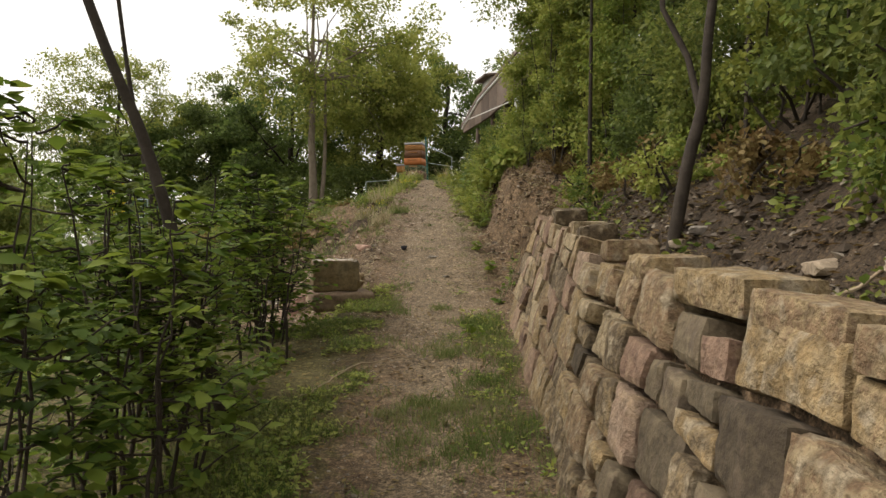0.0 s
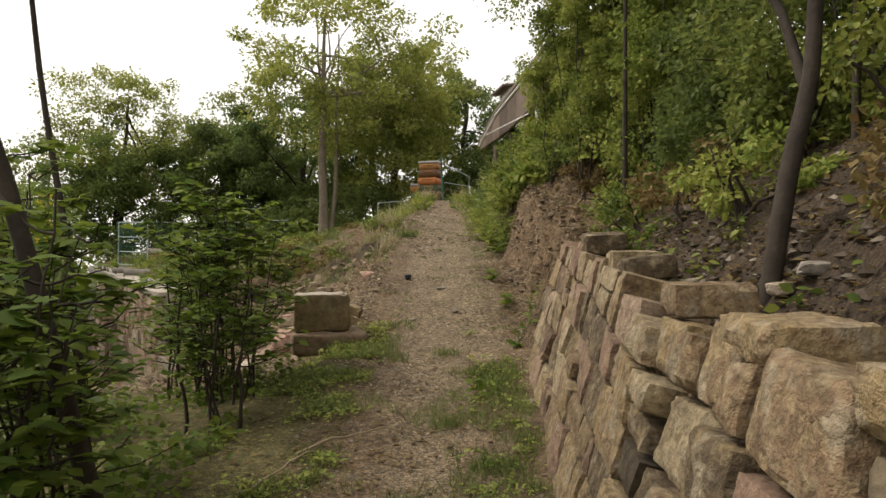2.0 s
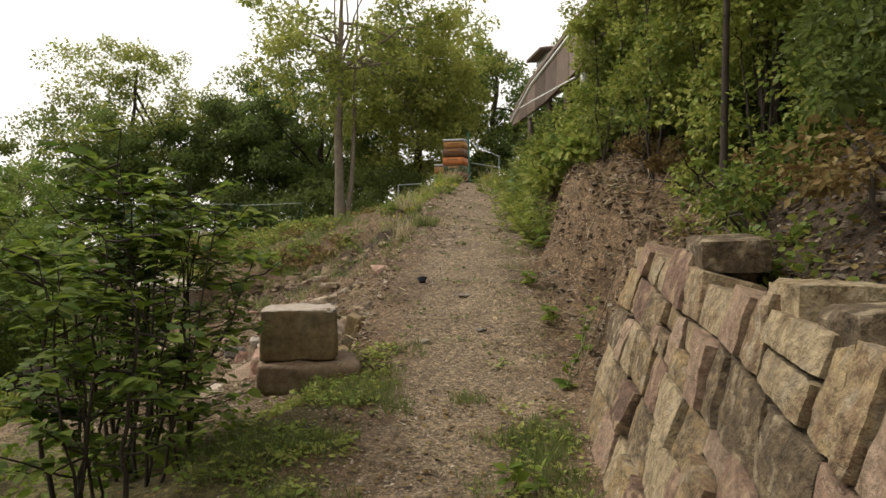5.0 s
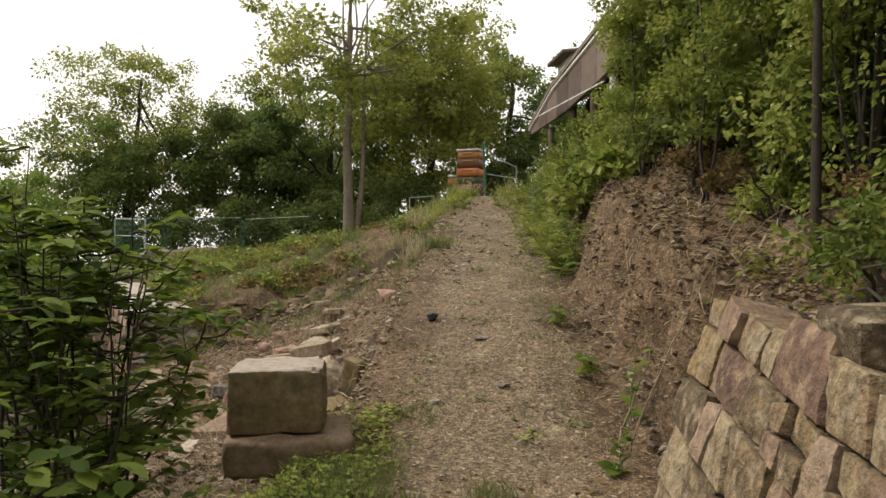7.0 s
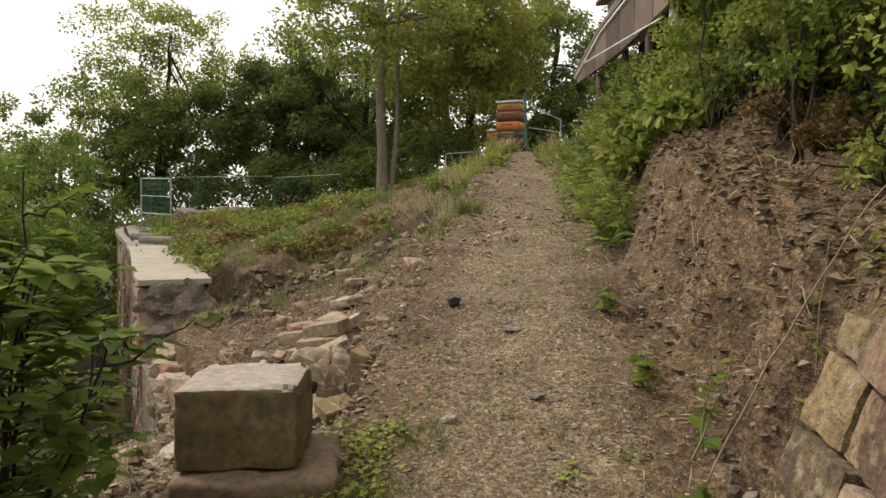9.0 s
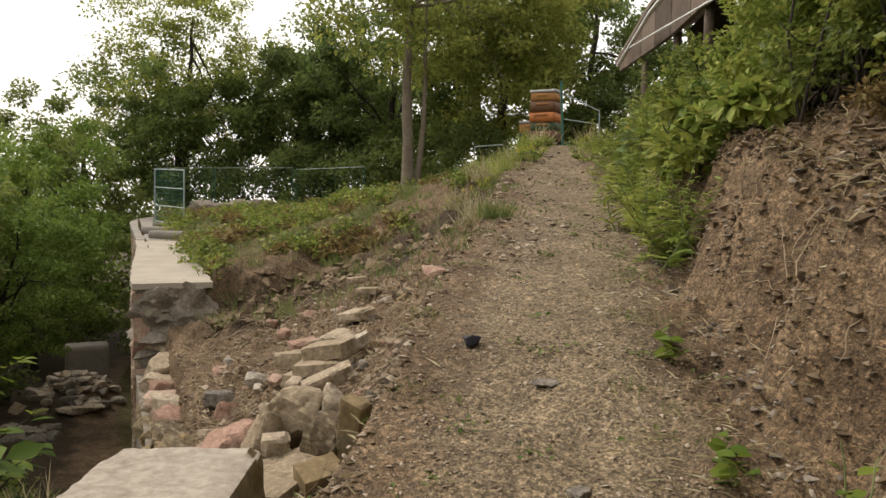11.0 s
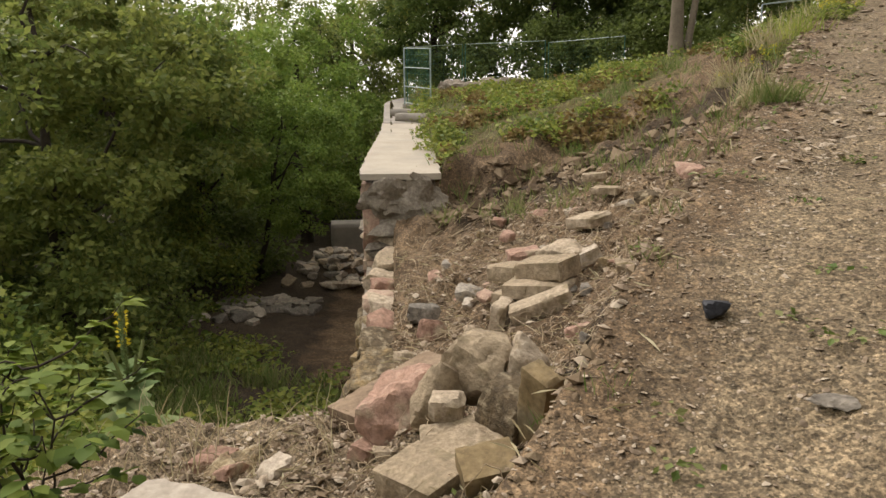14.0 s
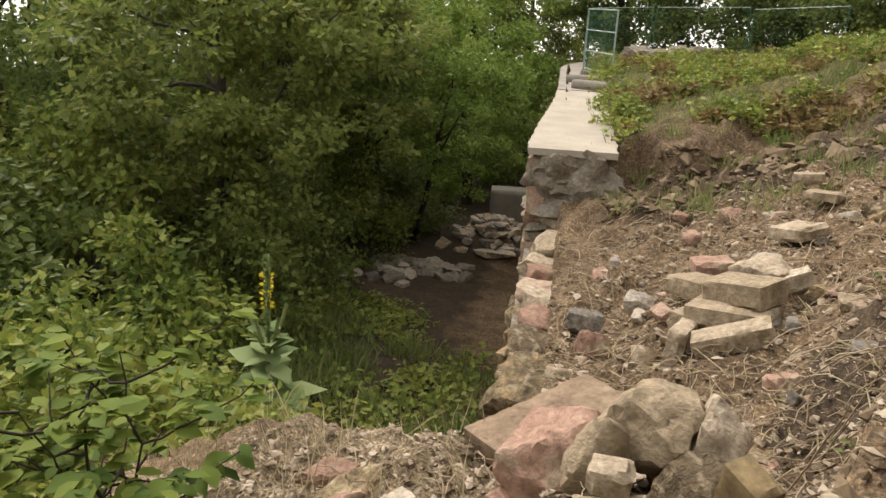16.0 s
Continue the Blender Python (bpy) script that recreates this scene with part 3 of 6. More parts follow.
def dry_wall_place(u, v, d):
    """Along the wall, up from its foot, in from its face."""
    foot = np.interp(u, [-3, 3, 7.1], [0.46, 0.52, 0.64])
    back = np.interp(u, [-3, 3, 7.1], [0.24, 0.24, 0.29])
    v = v * np.interp(u, [0.5, 1.6, 2.4, 4, 7.1], [1.16, 1.14, 1.09, 1.04, 1.02])
    x = foot + back * v + d * 0.97
    return (x, u, float(PATH_Z(u)) + v - 0.24 * d)


rg = np.random.RandomState(7)
dry_wall = thing("dry_stone_wall", "dry stone retaining wall of rough tan and grey sandstone", "stone wall", kind="structure")
for k, qd in enumerate(bed_quads(-1.8, 7.22, 1.0, 5, 0.26, rg, lambda q: 1.15 if q < 3.6 else 1.0)):
    st = in_quad(qd, dry_wall_place, rg.uniform(0.24, 0.34), rg.uniform(-0.015, 0.02) if qd[0][0] > 4 else rg.uniform(-0.035, 0.035), 1000 + k, joint=0.005 if qd[0][0] > 3.8 else 0.011, worn=0.008 if qd[0][0] > 3.8 else 0.02)
    if st:
        cy, ch = np.mean(qd, 0)
        # every other near, low stone is painted darker for the shade there
        sharpen(mesh("stone", *st, M_SHADEGREY if (0.8 < cy < 2.7 and ch < 0.9 and k % 2 == 0) or (k % 17 == 0 and cy < 4.5) else M_ROSE if (k % 3 == 1 if cy > 5 else k % 8 == 1) else M_STONE, dry_wall).data, 24)
# earth packed behind the joints
v = []
for y in np.linspace(-1.9, 7.18, 60):
    for h in (-0.2, 0.3, 0.6, 0.86):
        v.append(dry_wall_place(y, h, 0.09 + 0.02 * fbm(y, h, 1, 6)))
    v.append(dry_wall_place(y, 0.86, 0.4))
k = 5
f = [(a * k + b, (a + 1) * k + b, (a + 1) * k + b + 1, a * k + b + 1) for a in range(59) for b in range(k - 1)]
mesh("earth_core", v, f, M_EARTH, dry_wall, "dark earth packed behind the stones")
# loose coping slabs on its top
for u, w, hgt, dep in ((1.25, 0.42, 0.1, 0.26), (1.74, 0.46, 0.1, 0.24), (2.28, 0.5, 0.12, 0.26), (3.05, 0.4, 0.1, 0.26), (3.75, 0.34, 0.11, 0.26), (4.7, 0.28, 0.11, 0.24), (5.05, 0.26, 0.1, 0.24), (6.0, 0.3, 0.13, 0.26)):
    x, y, z = dry_wall_place(u, 1.0, 0.15)
    ob = mesh("coping_slab", *rough_box(dep, w * 0.96, hgt, 0.011, 0.01, int(u * 40), 0.026), M_STONE)
    sharpen(ob.data, 28)
    ob.matrix_world = pose(x, y, z + hgt * 0.45, rg.uniform(-4, 8), rg.uniform(-6, 6), rg.uniform(-8, 8))
    tagged(ob, "rough flat sandstone slab on the dry stone wall", "stone", "coping slabs")

# ---- the squared block on its base ----
base_stone = mesh("base_stone", *rough_box(0.66, 0.62, 0.2, 0.024, 0.02, 3, 0.03), M_BASE)
base_stone.matrix_world = pose(-1.1, 7.93, 0.955, 1, -1, 14)
tagged(base_stone, "brown sandstone slab lying in the grass under a squared block", "stone")
block = mesh("stone_block", *rough_box(0.49, 0.5, 0.335, 0.022, 0.012, 5, 0.02), M_BLOCK)
sharpen(block.data, 30)
block.matrix_world = pose(-1.165, 7.925, 1.222, 0, -1, 12)
# upward faces get the paler worn colour that carries skylight
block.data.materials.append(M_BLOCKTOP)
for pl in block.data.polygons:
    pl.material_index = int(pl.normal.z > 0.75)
tagged(block, "squared yellowish sandstone block resting on a brown slab", "stone block")

# ---- the broken wall along the drop ----
OX, OY, DX, DY = -5.05, 13.6, -0.582, 0.813       # its near corner and its run


def along(v, u, z):
    return (OX + DX * v + 0.813 * u, OY + DY * v + 0.582 * u, z)


CAP_Z = lambda v: 1.2 + 0.045 * v
retaining = thing("retaining_wall", "broken old retaining wall with a flat concrete cap", "wall", kind="structure")
WID = 0.88


def strip(profile, name, material, label=""):
    """A body along the wall: rows of (v, u0, u1, z0, z1)."""
    v, f = [], []
    for a, u0, u1, z0, z1 in profile:
        v += [along(a, u0, z0), along(a, u1, z0), along(a, u1, z1), along(a, u0, z1)]
    n = len(profile)
    for r in range(n - 1):
        for k in range(4):
            f.append((r * 4 + k, r * 4 + (k + 1) % 4, r * 4 + 4 + (k + 1) % 4, r * 4 + 4 + k))
    f += [(3, 2, 1, 0), tuple((n - 1) * 4 + k for k in range(4))]
    ob = mesh(name, v, f, material, retaining, label, smooth=False)
    sharpen(ob.data)
    return ob


bow = lambda v: 0.22 * float(ss(v / 5)) + (0.12 * (v - 9) ** 2 if v > 9 else 0)
strip([(v, bow(v) - 0.03 + 0.03 * fbm(v, 0, 0, 4), WID + bow(v) + 0.06 * fbm(v, 3, 0, 3), CAP_Z(v) - 0.07 + 0.02 * fbm(v, 5, 0, 4), CAP_Z(v) + 0.012 * fbm(v, 8, 0, 2)) for v in np.linspace(0.02, 5.2, 36)], "concrete_cap", M_CAP, "pale worn concrete cap")
strip([(v, bow(v) - 0.01, 1.15 + bow(v), CAP_Z(v) - 0.09, CAP_Z(v) + 0.012) for v in np.linspace(5.15, 11.5, 24)], "grey_cap", M_CAPGREY, "grey worn concrete cap")
strip([(v, bow(v) + 0.03, WID - 0.05 + bow(v), -3.2, CAP_Z(v) - 0.085) for v in np.linspace(0.25, 11.5, 24)], "wall_body", M_MASON, "rubble masonry")
# the torn end under the cap: layers of rough stone
rg = np.random.RandomState(11)


def wall_piece(name, v, u, z, dims, m, seed, turn=0.0, tilt=0.0, cuts=5, rough=0.03):
    x, y, zz = along(v, u, z)
    ob = mesh(name, *rock(*dims, seed, cuts, rough=rough, sharp=34), m, retaining)
    sharpen(ob.data, 40)
    ob.matrix_world = pose(x, y, zz, tilt, rg.uniform(-5, 5), 35.6 + turn)
    return ob


wall_piece("core_mass", 0.3, 0.43, 0.9, (0.86, 0.56, 0.5), M_MASON, 5, 2, 2, 3, 0.026)
wall_piece("core_mass", 0.34, 0.4, 0.62, (0.62, 0.5, 0.22), M_MASON, 8, -3, -3, 2, 0.024)
z = 0.55
while z > -0.25:
    hgt = rg.uniform(0.1, 0.19)
    u = 0.06
    while u < 0.8:
        w = rg.uniform(0.2, 0.46)
        back = 0.12 + 0.1 * (1.1 - z) * rg.rand() + (0.1 if u > 0.4 else 0.0)
        wall_piece("core_stone", 0.2 + back, u + w / 2, z - hgt / 2, (w * 1.06, 0.46, hgt * 1.1), (M_MASON, M_GREYST, M_PALE, M_MASON, M_STONE)[rg.randint(5)] if z < 0.85 else M_MASON, rg.randint(9999), rg.uniform(-9, 9), rg.uniform(-5, 5), 3, 0.016)
        u += w * 0.97
    z -= hgt * 0.97
# what is left of the foot of the wall, stepping down towards the path
v, s = -0.3, 20
while v > -3.7:
    ln = rg.uniform(0.22, 0.5)
    zt = 0.39 + 0.06 * v + rg.uniform(-0.07, 0.03)
    m = (M_PINK, M_PALE, M_STONE, M_PINK, M_PALE)[rg.randint(5)]
    wall_piece("foot_stone", v - ln / 2, rg.uniform(0.22, 0.33), zt - 0.1, (rg.uniform(0.3, 0.52), ln, rg.uniform(0.18, 0.28)), m, s, rg.uniform(-14, 14), rg.uniform(-6, 6), 4, 0.022)
    wall_piece("foot_stone", v - ln / 2, 0.25, zt - 0.36, (0.44, ln * 1.02, 0.3), M_STONE, s + 50, rg.uniform(-5, 5), 0, 4, 0.02)
    if rg.rand() < 0.7:
        wall_piece("foot_stone", v - ln / 2, rg.uniform(0.5, 0.8), zt - 0.06, (rg.uniform(0.14, 0.3), ln * 0.7, 0.16), M_PALE if s % 2 else M_GREYST, s + 90, rg.uniform(-40, 40), 0, 4, 0.022)
    v -= ln * 0.99
    s += 1
strip([(v, 0.02, 0.5, -3, 0.1 + 0.05 * v) for v in np.linspace(-4.5, 0.4, 12)], "foot_body", M_MASON, "rubble masonry foot")
# the outer face in squared pinkish and tan stone
face_place = lambda u, v, d: along(u, bow(u) - 0.02 + d, -1.75 + v)
for k, qd in enumerate(bed_quads(0.12, 8.2, 2.83, 11, 0.36, rg)):
    qd = [(a, b + (0.045 * a * b / 2.83)) for a, b in qd]
    st = in_quad(qd, face_place, 0.2, rg.uniform(-0.015, 0.02), 3000 + k, 0.09)
    if st:
        sharpen(mesh("face_stone", *st, (M_PINK, M_STONE, M_PINK, M_PALE)[rg.randint(4)], retaining).data, 24)
# blocks across the cap that carry the fence
for v, u, ln in ((5.3, 0.62, 0.85), (6.2, 0.55, 0.9), (7.4, 0.8, 0.85)):
    ob = mesh("concrete_kerb", *rough_box(ln, 0.2, 0.15, 0.015, 0.004, int(v * 10)), M_CAPGREY)
    x, y, z = along(v, u + bow(v), CAP_Z(v) + 0.085)
    ob.matrix_world = pose(x, y, z, 0, 0, 8)
    tagged(ob, "grey concrete kerb block lying across the wall cap", "kerb block", "kerb blocks on the wall")

for x, y, z, dims, sd in ((-8.3, 21.3, 1.82, (0.9, 0.5, 0.32), 61), (-7.5, 21.6, 1.9, (0.8, 0.45, 0.28), 62)):
    ob = mesh("masonry_lump", *rock(*dims, sd, 3, rough=0.03, sharp=34), M_MASON)
    sharpen(ob.data, 36)
    ob.matrix_world = pose(x, y, max(z, float(height(x, y)) + dims[2] * 0.35), 0, 0, 12)
    tagged(ob, "broken lump of grey rubble masonry beside the fence", "masonry lump", "masonry lumps")

# ---- loose stones on the slope ----
def loose(x, y, z, dims, m, seed, rot, label, cat="stone", cuts=5, sink=0.3, group="fallen stones"):
    g = ground_z(x, y)
    ob = mesh("boulder" if max(dims) > 0.34 else "loose_stone", *rock(*dims, seed, cuts, ICO3 if max(dims) > 0.2 else ICO2, sharp=24 if max(dims) > 0.24 else 40, rough=0.024 if max(dims) > 0.2 else 0.012), m)
    sharpen(ob.data, 30)
    zz = g + dims[2] * (0.5 - sink) if z is None else z
    ob.matrix_world = pose(x, y, zz, *rot)
    tagged(ob, label, cat, group)
    return ob


def slab(x, y, z, dims, m, seed, rot, label, cat="stone slab"):
    """A squared broken slab with crisp, chipped arrises."""
    ob = mesh("stone_slab", *rough_box(*dims, 0.009, 0.012, seed, 0.022), m)
    sharpen(ob.data, 30)
    ob.matrix_world = pose(x, y, ground_z(x, y) + dims[2] * 0.3 if z is None else z, *rot)
    return tagged(ob, label, cat, "fallen stones")


loose(-1.92, 9.86, 0.68, (0.42, 0.36, 0.34), M_PINK, 131, (4, -8, 20), "large broken pink sandstone boulder on the slope", "boulder", 6)
loose(-1.6, 9.96, 0.95, (0.27, 0.25, 0.38), M_PALE, 102, (14, 22, 20), "leaning brown sandstone boulder among rubble", "boulder", 6)
loose(-1.74, 9.82, 0.79, (0.22, 0.2, 0.3), M_PALE, 103, (0, 10, 50), "rounded pale sandstone boulder among rubble", "boulder", 7)
slab(-1.58, 9.68, 0.87, (0.15, 0.12, 0.11), M_PALE, 104, (5, 0, 25), "small squared pale stone on top of the rubble", "stone")
slab(-1.44, 9.58, 0.76, (0.36, 0.28, 0.13), M_PALE, 105, (10, -14, 30), "flat pale sandstone slab sunk in the earth")
slab(-1.45, 9.3, None, (0.34, 0.26, 0.13), M_PALE, 122, (8, -6, -15), "broken pale slab half sunk in the gravel")
slab(-1.2, 9.35, None, (0.22, 0.18, 0.14), M_BLOCK, 123, (14, -10, 40), "squared ochre stone half sunk in the gravel", "stone")
loose(-1.36, 9.97, 0.93, (0.17, 0.16, 0.26), M_PALE, 106, (0, 20, 10), "angular pale stone among the rubble")
slab(-1.12, 9.6, 1.0, (0.15, 0.1, 0.4), M_BLOCK, 107, (10, 16, -20), "upright ochre stone slab against the earth bank")
loose(-1.28, 9.72, 0.9, (0.2, 0.2, 0.24), M_STONE, 108, (14, 5, 60), "brown angular stone wedged in the rubble")
slab(-2.28, 10.36, 0.5, (0.78, 0.42, 0.13), M_BASE, 119, (-6, -9, 76), "smooth flat tan slab behind a pink boulder")
slab(-2.0, 11.72, 0.97, (0.39, 0.27, 0.14), M_PALE, 109, (3, -11, -12), "pale squared sandstone slab on a small heap")
slab(-2.0, 11.62, 0.85, (0.46, 0.32, 0.12), M_PALE, 110, (0, -6, 4), "flat sandstone slab under another slab")
slab(-2.08, 11.66, 0.73, (0.5, 0.3, 0.14), M_PALE, 124, (0, -4, -8), "flat sandstone slab at the foot of a small heap")
slab(-1.87, 11.34, 0.82, (0.42, 0.14, 0.13), M_PALE, 111, (10, -24, 22), "long pale sandstone slab leaning on rubble")
slab(-2.16, 11.34, 0.68, (0.1, 0.26, 0.26), M_PALE, 112, (0, 6, 10), "pale stone set beside a heap of slabs", "stone")
slab(-2.36, 11.95, 0.84, (0.36, 0.26, 0.12), M_PALE, 113, (0, -8, -20), "flat pale stone on the earth slope")
slab(-2.45, 12.3, 0.88, (0.26, 0.2, 0.1), M_PINK, 114, (0, -8, 40), "small flat pink stone on the earth slope")
slab(-1.86, 12.1, 0.98, (0.22, 0.13, 0.12), M_PALE, 115, (0, -26, 30), "pale stone tilted against the earth scarp", "stone")
loose(-2.05, 12.15, 0.98, (0.3, 0.22, 0.16), M_PALE, 125, (0, 8, -30), "brown stone on the earth slope")
slab(-2.36, 13.6, 1.36, (0.22, 0.14, 0.08), M_PALE, 116, (0, -6, 15), "long pale stone high on the earth slope")
slab(-2.18, 13.42, 1.27, (0.27, 0.14, 0.07), M_PALE, 118, (0, -5, -8), "flat pale stone high on the earth slope")
slab(-2.15, 12.93, 1.09, (0.32, 0.26, 0.09), M_PALE, 117, (10, -10, -30), "flat broken pale slab on the earth slope")
loose(-2.9, 11.5, 0.55, (0.2, 0.16, 0.14), M_GREYST, 120, (0, 0, 40), "grey angular stone beside the wall foot")
loose(-2.2, 12.6, None, (0.2, 0.2, 0.12), M_GREYST, 121, (0, 0, 70), "grey stone on the earth slope")
for k in range(120):
    x, y = -1.15 - 2.4 * rg.rand(), 8.6 + 5.2 * rg.rand()
    if x < float(EDGE_X(y)) + 0.25 or (abs(x + 1.06) < 0.5 and y < 8.6):
        continue
    s = 0.05 + 0.11 * rg.rand() ** 2
    loose(x, y, None, (s * rg.uniform(1, 1.7), s, s * rg.uniform(0.5, 0.9)), (M_PALE, M_GREYST, M_STONE, M_PINK)[k % 4], 200 + k, (rg.uniform(-20, 20), rg.uniform(-20, 20), rg.uniform(0, 180)), "small broken stone on the earth slope", "stone", 4, 0.35, "small rubble")
loose(-0.5, 9.6, None, (0.07, 0.065, 0.055), M_BLACK, 300, (0, 0, 30), "black lump of slag on the gravel path", "stone", 4, 0.15, "")
for k, (x, y) in enumerate(((-0.1, 9.3), (0.05, 8.6), (-0.35, 8.35))):
    loose(x, y, None, (0.085, 0.06, 0.022), M_GREYST, 305 + k, (0, 0, 40 * k), "flat bluish-grey stone on the gravel path", "stone", 3, 0.3, "flat stones on the path")
for k in range(16):
    y = rg.uniform(1.5, 7)
    x = 1.0 + rg.uniform(0, 0.5)
    s = rg.uniform(0.05, 0.12)
    loose(x, y, None, (s * 1.4, s, s * 0.5), (M_GREYST, M_PALE)[k % 2], 320 + k, (0, 0, rg.uniform(0, 180)), "flat grey stone on the dirt behind the wall", "stone", 4, 0.3, "stones behind the wall")

# ---- below the wall ----
for k in range(95):
    x, y = -10.25 + rg.randn() * 0.42, 19.3 + rg.randn() * 0.5
    loose(x, y, float(height(x, y)) + rg.uniform(0.02, 0.09), (rg.uniform(0.22, 0.42), rg.uniform(0.15, 0.26), rg.uniform(0.09, 0.14)), (M_GREYST, M_PALE)[k % 3 == 0], 400 + k, (rg.uniform(-15, 15), rg.uniform(-15, 15), rg.uniform(0, 180)), "flat grey stone in a rubble heap below the wall", "stone", 4, 0.3, "rubble heap below the wall")
for k in range(26):
    x, y = -9.6 + rg.randn() * 0.5, 16.4 + rg.randn() * 0.7
    loose(x, y, None, (rg.uniform(0.2, 0.5), rg.uniform(0.15, 0.3), 0.12), M_GREYST, 480 + k, (rg.uniform(-10, 10), 0, rg.uniform(0, 180)), "dark flat stone scattered on the lower ground", "stone", 4, 0.3, "scattered lower stones")
pier = mesh("concrete_pier", *rough_box(0.9, 0.6, 1.6, 0.02, 0.008, 8, 0.1), M_CAPGREY)
pier.matrix_world = pose(-11.1, 20.85, -2.0, 0, 0, 40)
tagged(pier, "grey concrete pier half hidden under trees", "concrete pier")

# ---- fence, hives and shed ----
M_GREENMET = mat("green_coated_wire", [(0.03, 0.1, 0.075), (0.05, 0.15, 0.11)], 8.0, 0.5, 0.1, 60.0, metal=0.2)
M_GALV = mat("galvanised_tube", [(0.26, 0.32, 0.3), (0.38, 0.44, 0.41)], 8.0, 0.45, 0.1, 60.0, metal=0.5)
M_HIVE = mat("varnished_hive_wood", [(0.2, 0.085, 0.03), (0.34, 0.15, 0.045), (0.44, 0.225, 0.075)], 6.0, 0.6, 0.3, 50.0, "object")
M_HIVES = [mat("hive_paint", [tuple(c * k for c in col) for k in (0.7, 1.0, 1.2)], 6.0, 0.6, 0.3, 50.0) for col in ((0.11, 0.045, 0.03), (0.05, 0.075, 0.035), (0.42, 0.15, 0.045), (0.13, 0.065, 0.03), (0.32, 0.16, 0.05))]
M_LID = mat("tin_lid", [(0.3, 0.3, 0.29), (0.45, 0.45, 0.43)], 8.0, 0.5, 0.1, 50.0, metal=0.6)
M_BOARD = mat("weathered_board", [(0.075, 0.055, 0.042), (0.125, 0.094, 0.072), (0.18, 0.14, 0.108)], 4.0, 0.9, 0.4, 40.0, "object")
M_DARKWOOD = mat("dark_board", [(0.03, 0.024, 0.02), (0.06, 0.047, 0.038)], 4.0, 0.9, 0.4, 40.0)
M_WHITE = mat("white_trim", [(0.6, 0.6, 0.58), (0.78, 0.78, 0.76)], 5.0, 0.6, 0.1, 40.0)


def bar(a, b, r, sides=6):
    return tube(np.array([a, b], float), [r, r], sides)


def fence_panel(a, b, zb, h, label, rails=(), wire=0.0009, tube_r=0.0065):
    p = thing("wire_fence", label, "fence", "mesh fence panels")
    a, b = np.array([*a, zb[0]], float), np.array([*b, zb[1]], float)
    up = np.array([0, 0, h])
    for e in (a, b):
        mesh("post", *bar(e, e + up, tube_r * 1.4), M_GALV if wire > 0.003 else M_GREENMET, p)
    for q in (0.04, 0.99, *rails):
        mesh("rail", *bar(a + up * q, b + up * q, tube_r if q > 0.9 or wire > 0.003 else 0.002), M_GALV if q > 0.9 or wire > 0.003 else M_GREENMET, p)
    w = []
    ln = np.linalg.norm(b - a)
    n = max(2, int(ln / 0.06))
    for k in range(1, n):
        q = a + (b - a) * k / n
        w.append(bar(q + up * 0.04, q + up * 0.98, wire, 3))
    for k in range(1, 9):
        w.append(bar(a + up * k / 9, b + up * k / 9, wire, 3))
    mesh("wire_mesh", *merge(*w), M_GREENMET, p, "green welded wire mesh")
    return p


fence_panel((-8.8, 19.95), (-7.75, 19.3), (1.68, 1.64), 1.14, "green wire mesh fence panel standing on the wall cap", (0.33, 0.66), 0.0035, 0.012)
fence_panel((-8.75, 19.98), (-8.6, 22.0), (1.68, 1.8), 1.16, "green wire mesh fence panel behind the wall")
fence_panel((-8.55, 22.05), (-6.7, 22.3), (1.8, 1.84), 1.16, "green wire mesh fence panel before dark trees")
fence_panel((-6.62, 22.3), (-4.85, 22.0), (1.86, 1.93), 1.1, "green wire mesh fence panel before dark trees")


def hive_stack(x, y, z, n, wide, turn, label, seed):
    r = np.random.RandomState(seed)
    h = thing("beehive", label, "beehive", "beehives", at=(x, y, z))
    h.matrix_world = pose(x, y, z, 0, 0, turn)
    zz = 0.0
    mesh("stand", *put(rough_box(wide * 0.9, wide * 0.9, 0.1, 0.008, 0.002, seed), pose(0, 0, 0.05)), M_DARKWOOD, h)
    zz = 0.1
    for k in range(n):
        hh = (0.21, 0.16, 0.19)[k % 3]
        m = pose(r.uniform(-0.012, 0.012), r.uniform(-0.012, 0.012), zz + hh / 2, 0, 0, r.uniform(-2, 2))
        b = mesh("hive_box", *put(rough_box(wide, wide * 0.95, hh - 0.008, 0.008, 0.002, seed + k, 0.08), m), M_HIVES[(k + (0 if n > 3 else 2 * (k == 2))) % 5], h)
        mesh("grip", *put(rough_box(wide * 0.5, 0.03, 0.03, 0.006, 0.0, 1, 0.05), m @ pose(0, -wide * 0.485, hh * 0.22)), M_HIVE, b)
        mesh("side_batten", *put(rough_box(0.03, wide * 0.7, 0.035, 0.006, 0.0, 1, 0.08), m @ pose(-wide * 0.51, 0, hh * 0.2)), M_HIVE, b)
        zz += hh
    mesh("lid", *put(rough_box(wide * 1.06, wide * 1.02, 0.06, 0.01, 0.002, seed), pose(0, 0, zz + 0.03)), M_LID, h, "grey sheet metal lid")
    mesh("flight_hole", *put(rough_box(0.07, 0.02, 0.07, 0.008, 0.0, 1, 0.04), pose(0, -wide * 0.48, 0.24)), M_WHITE, h)
    return h


hive_stack(-0.72, 20.5, ground_z(-0.72, 20.5) - 0.02, 5, 0.5, -16, "tall stack of orange-brown wooden hive boxes", 3)
hive_stack(-1.0, 21.15, ground_z(-1.0, 21.15) - 0.02, 3, 0.46, -14, "low stack of reddish wooden hive boxes", 9)

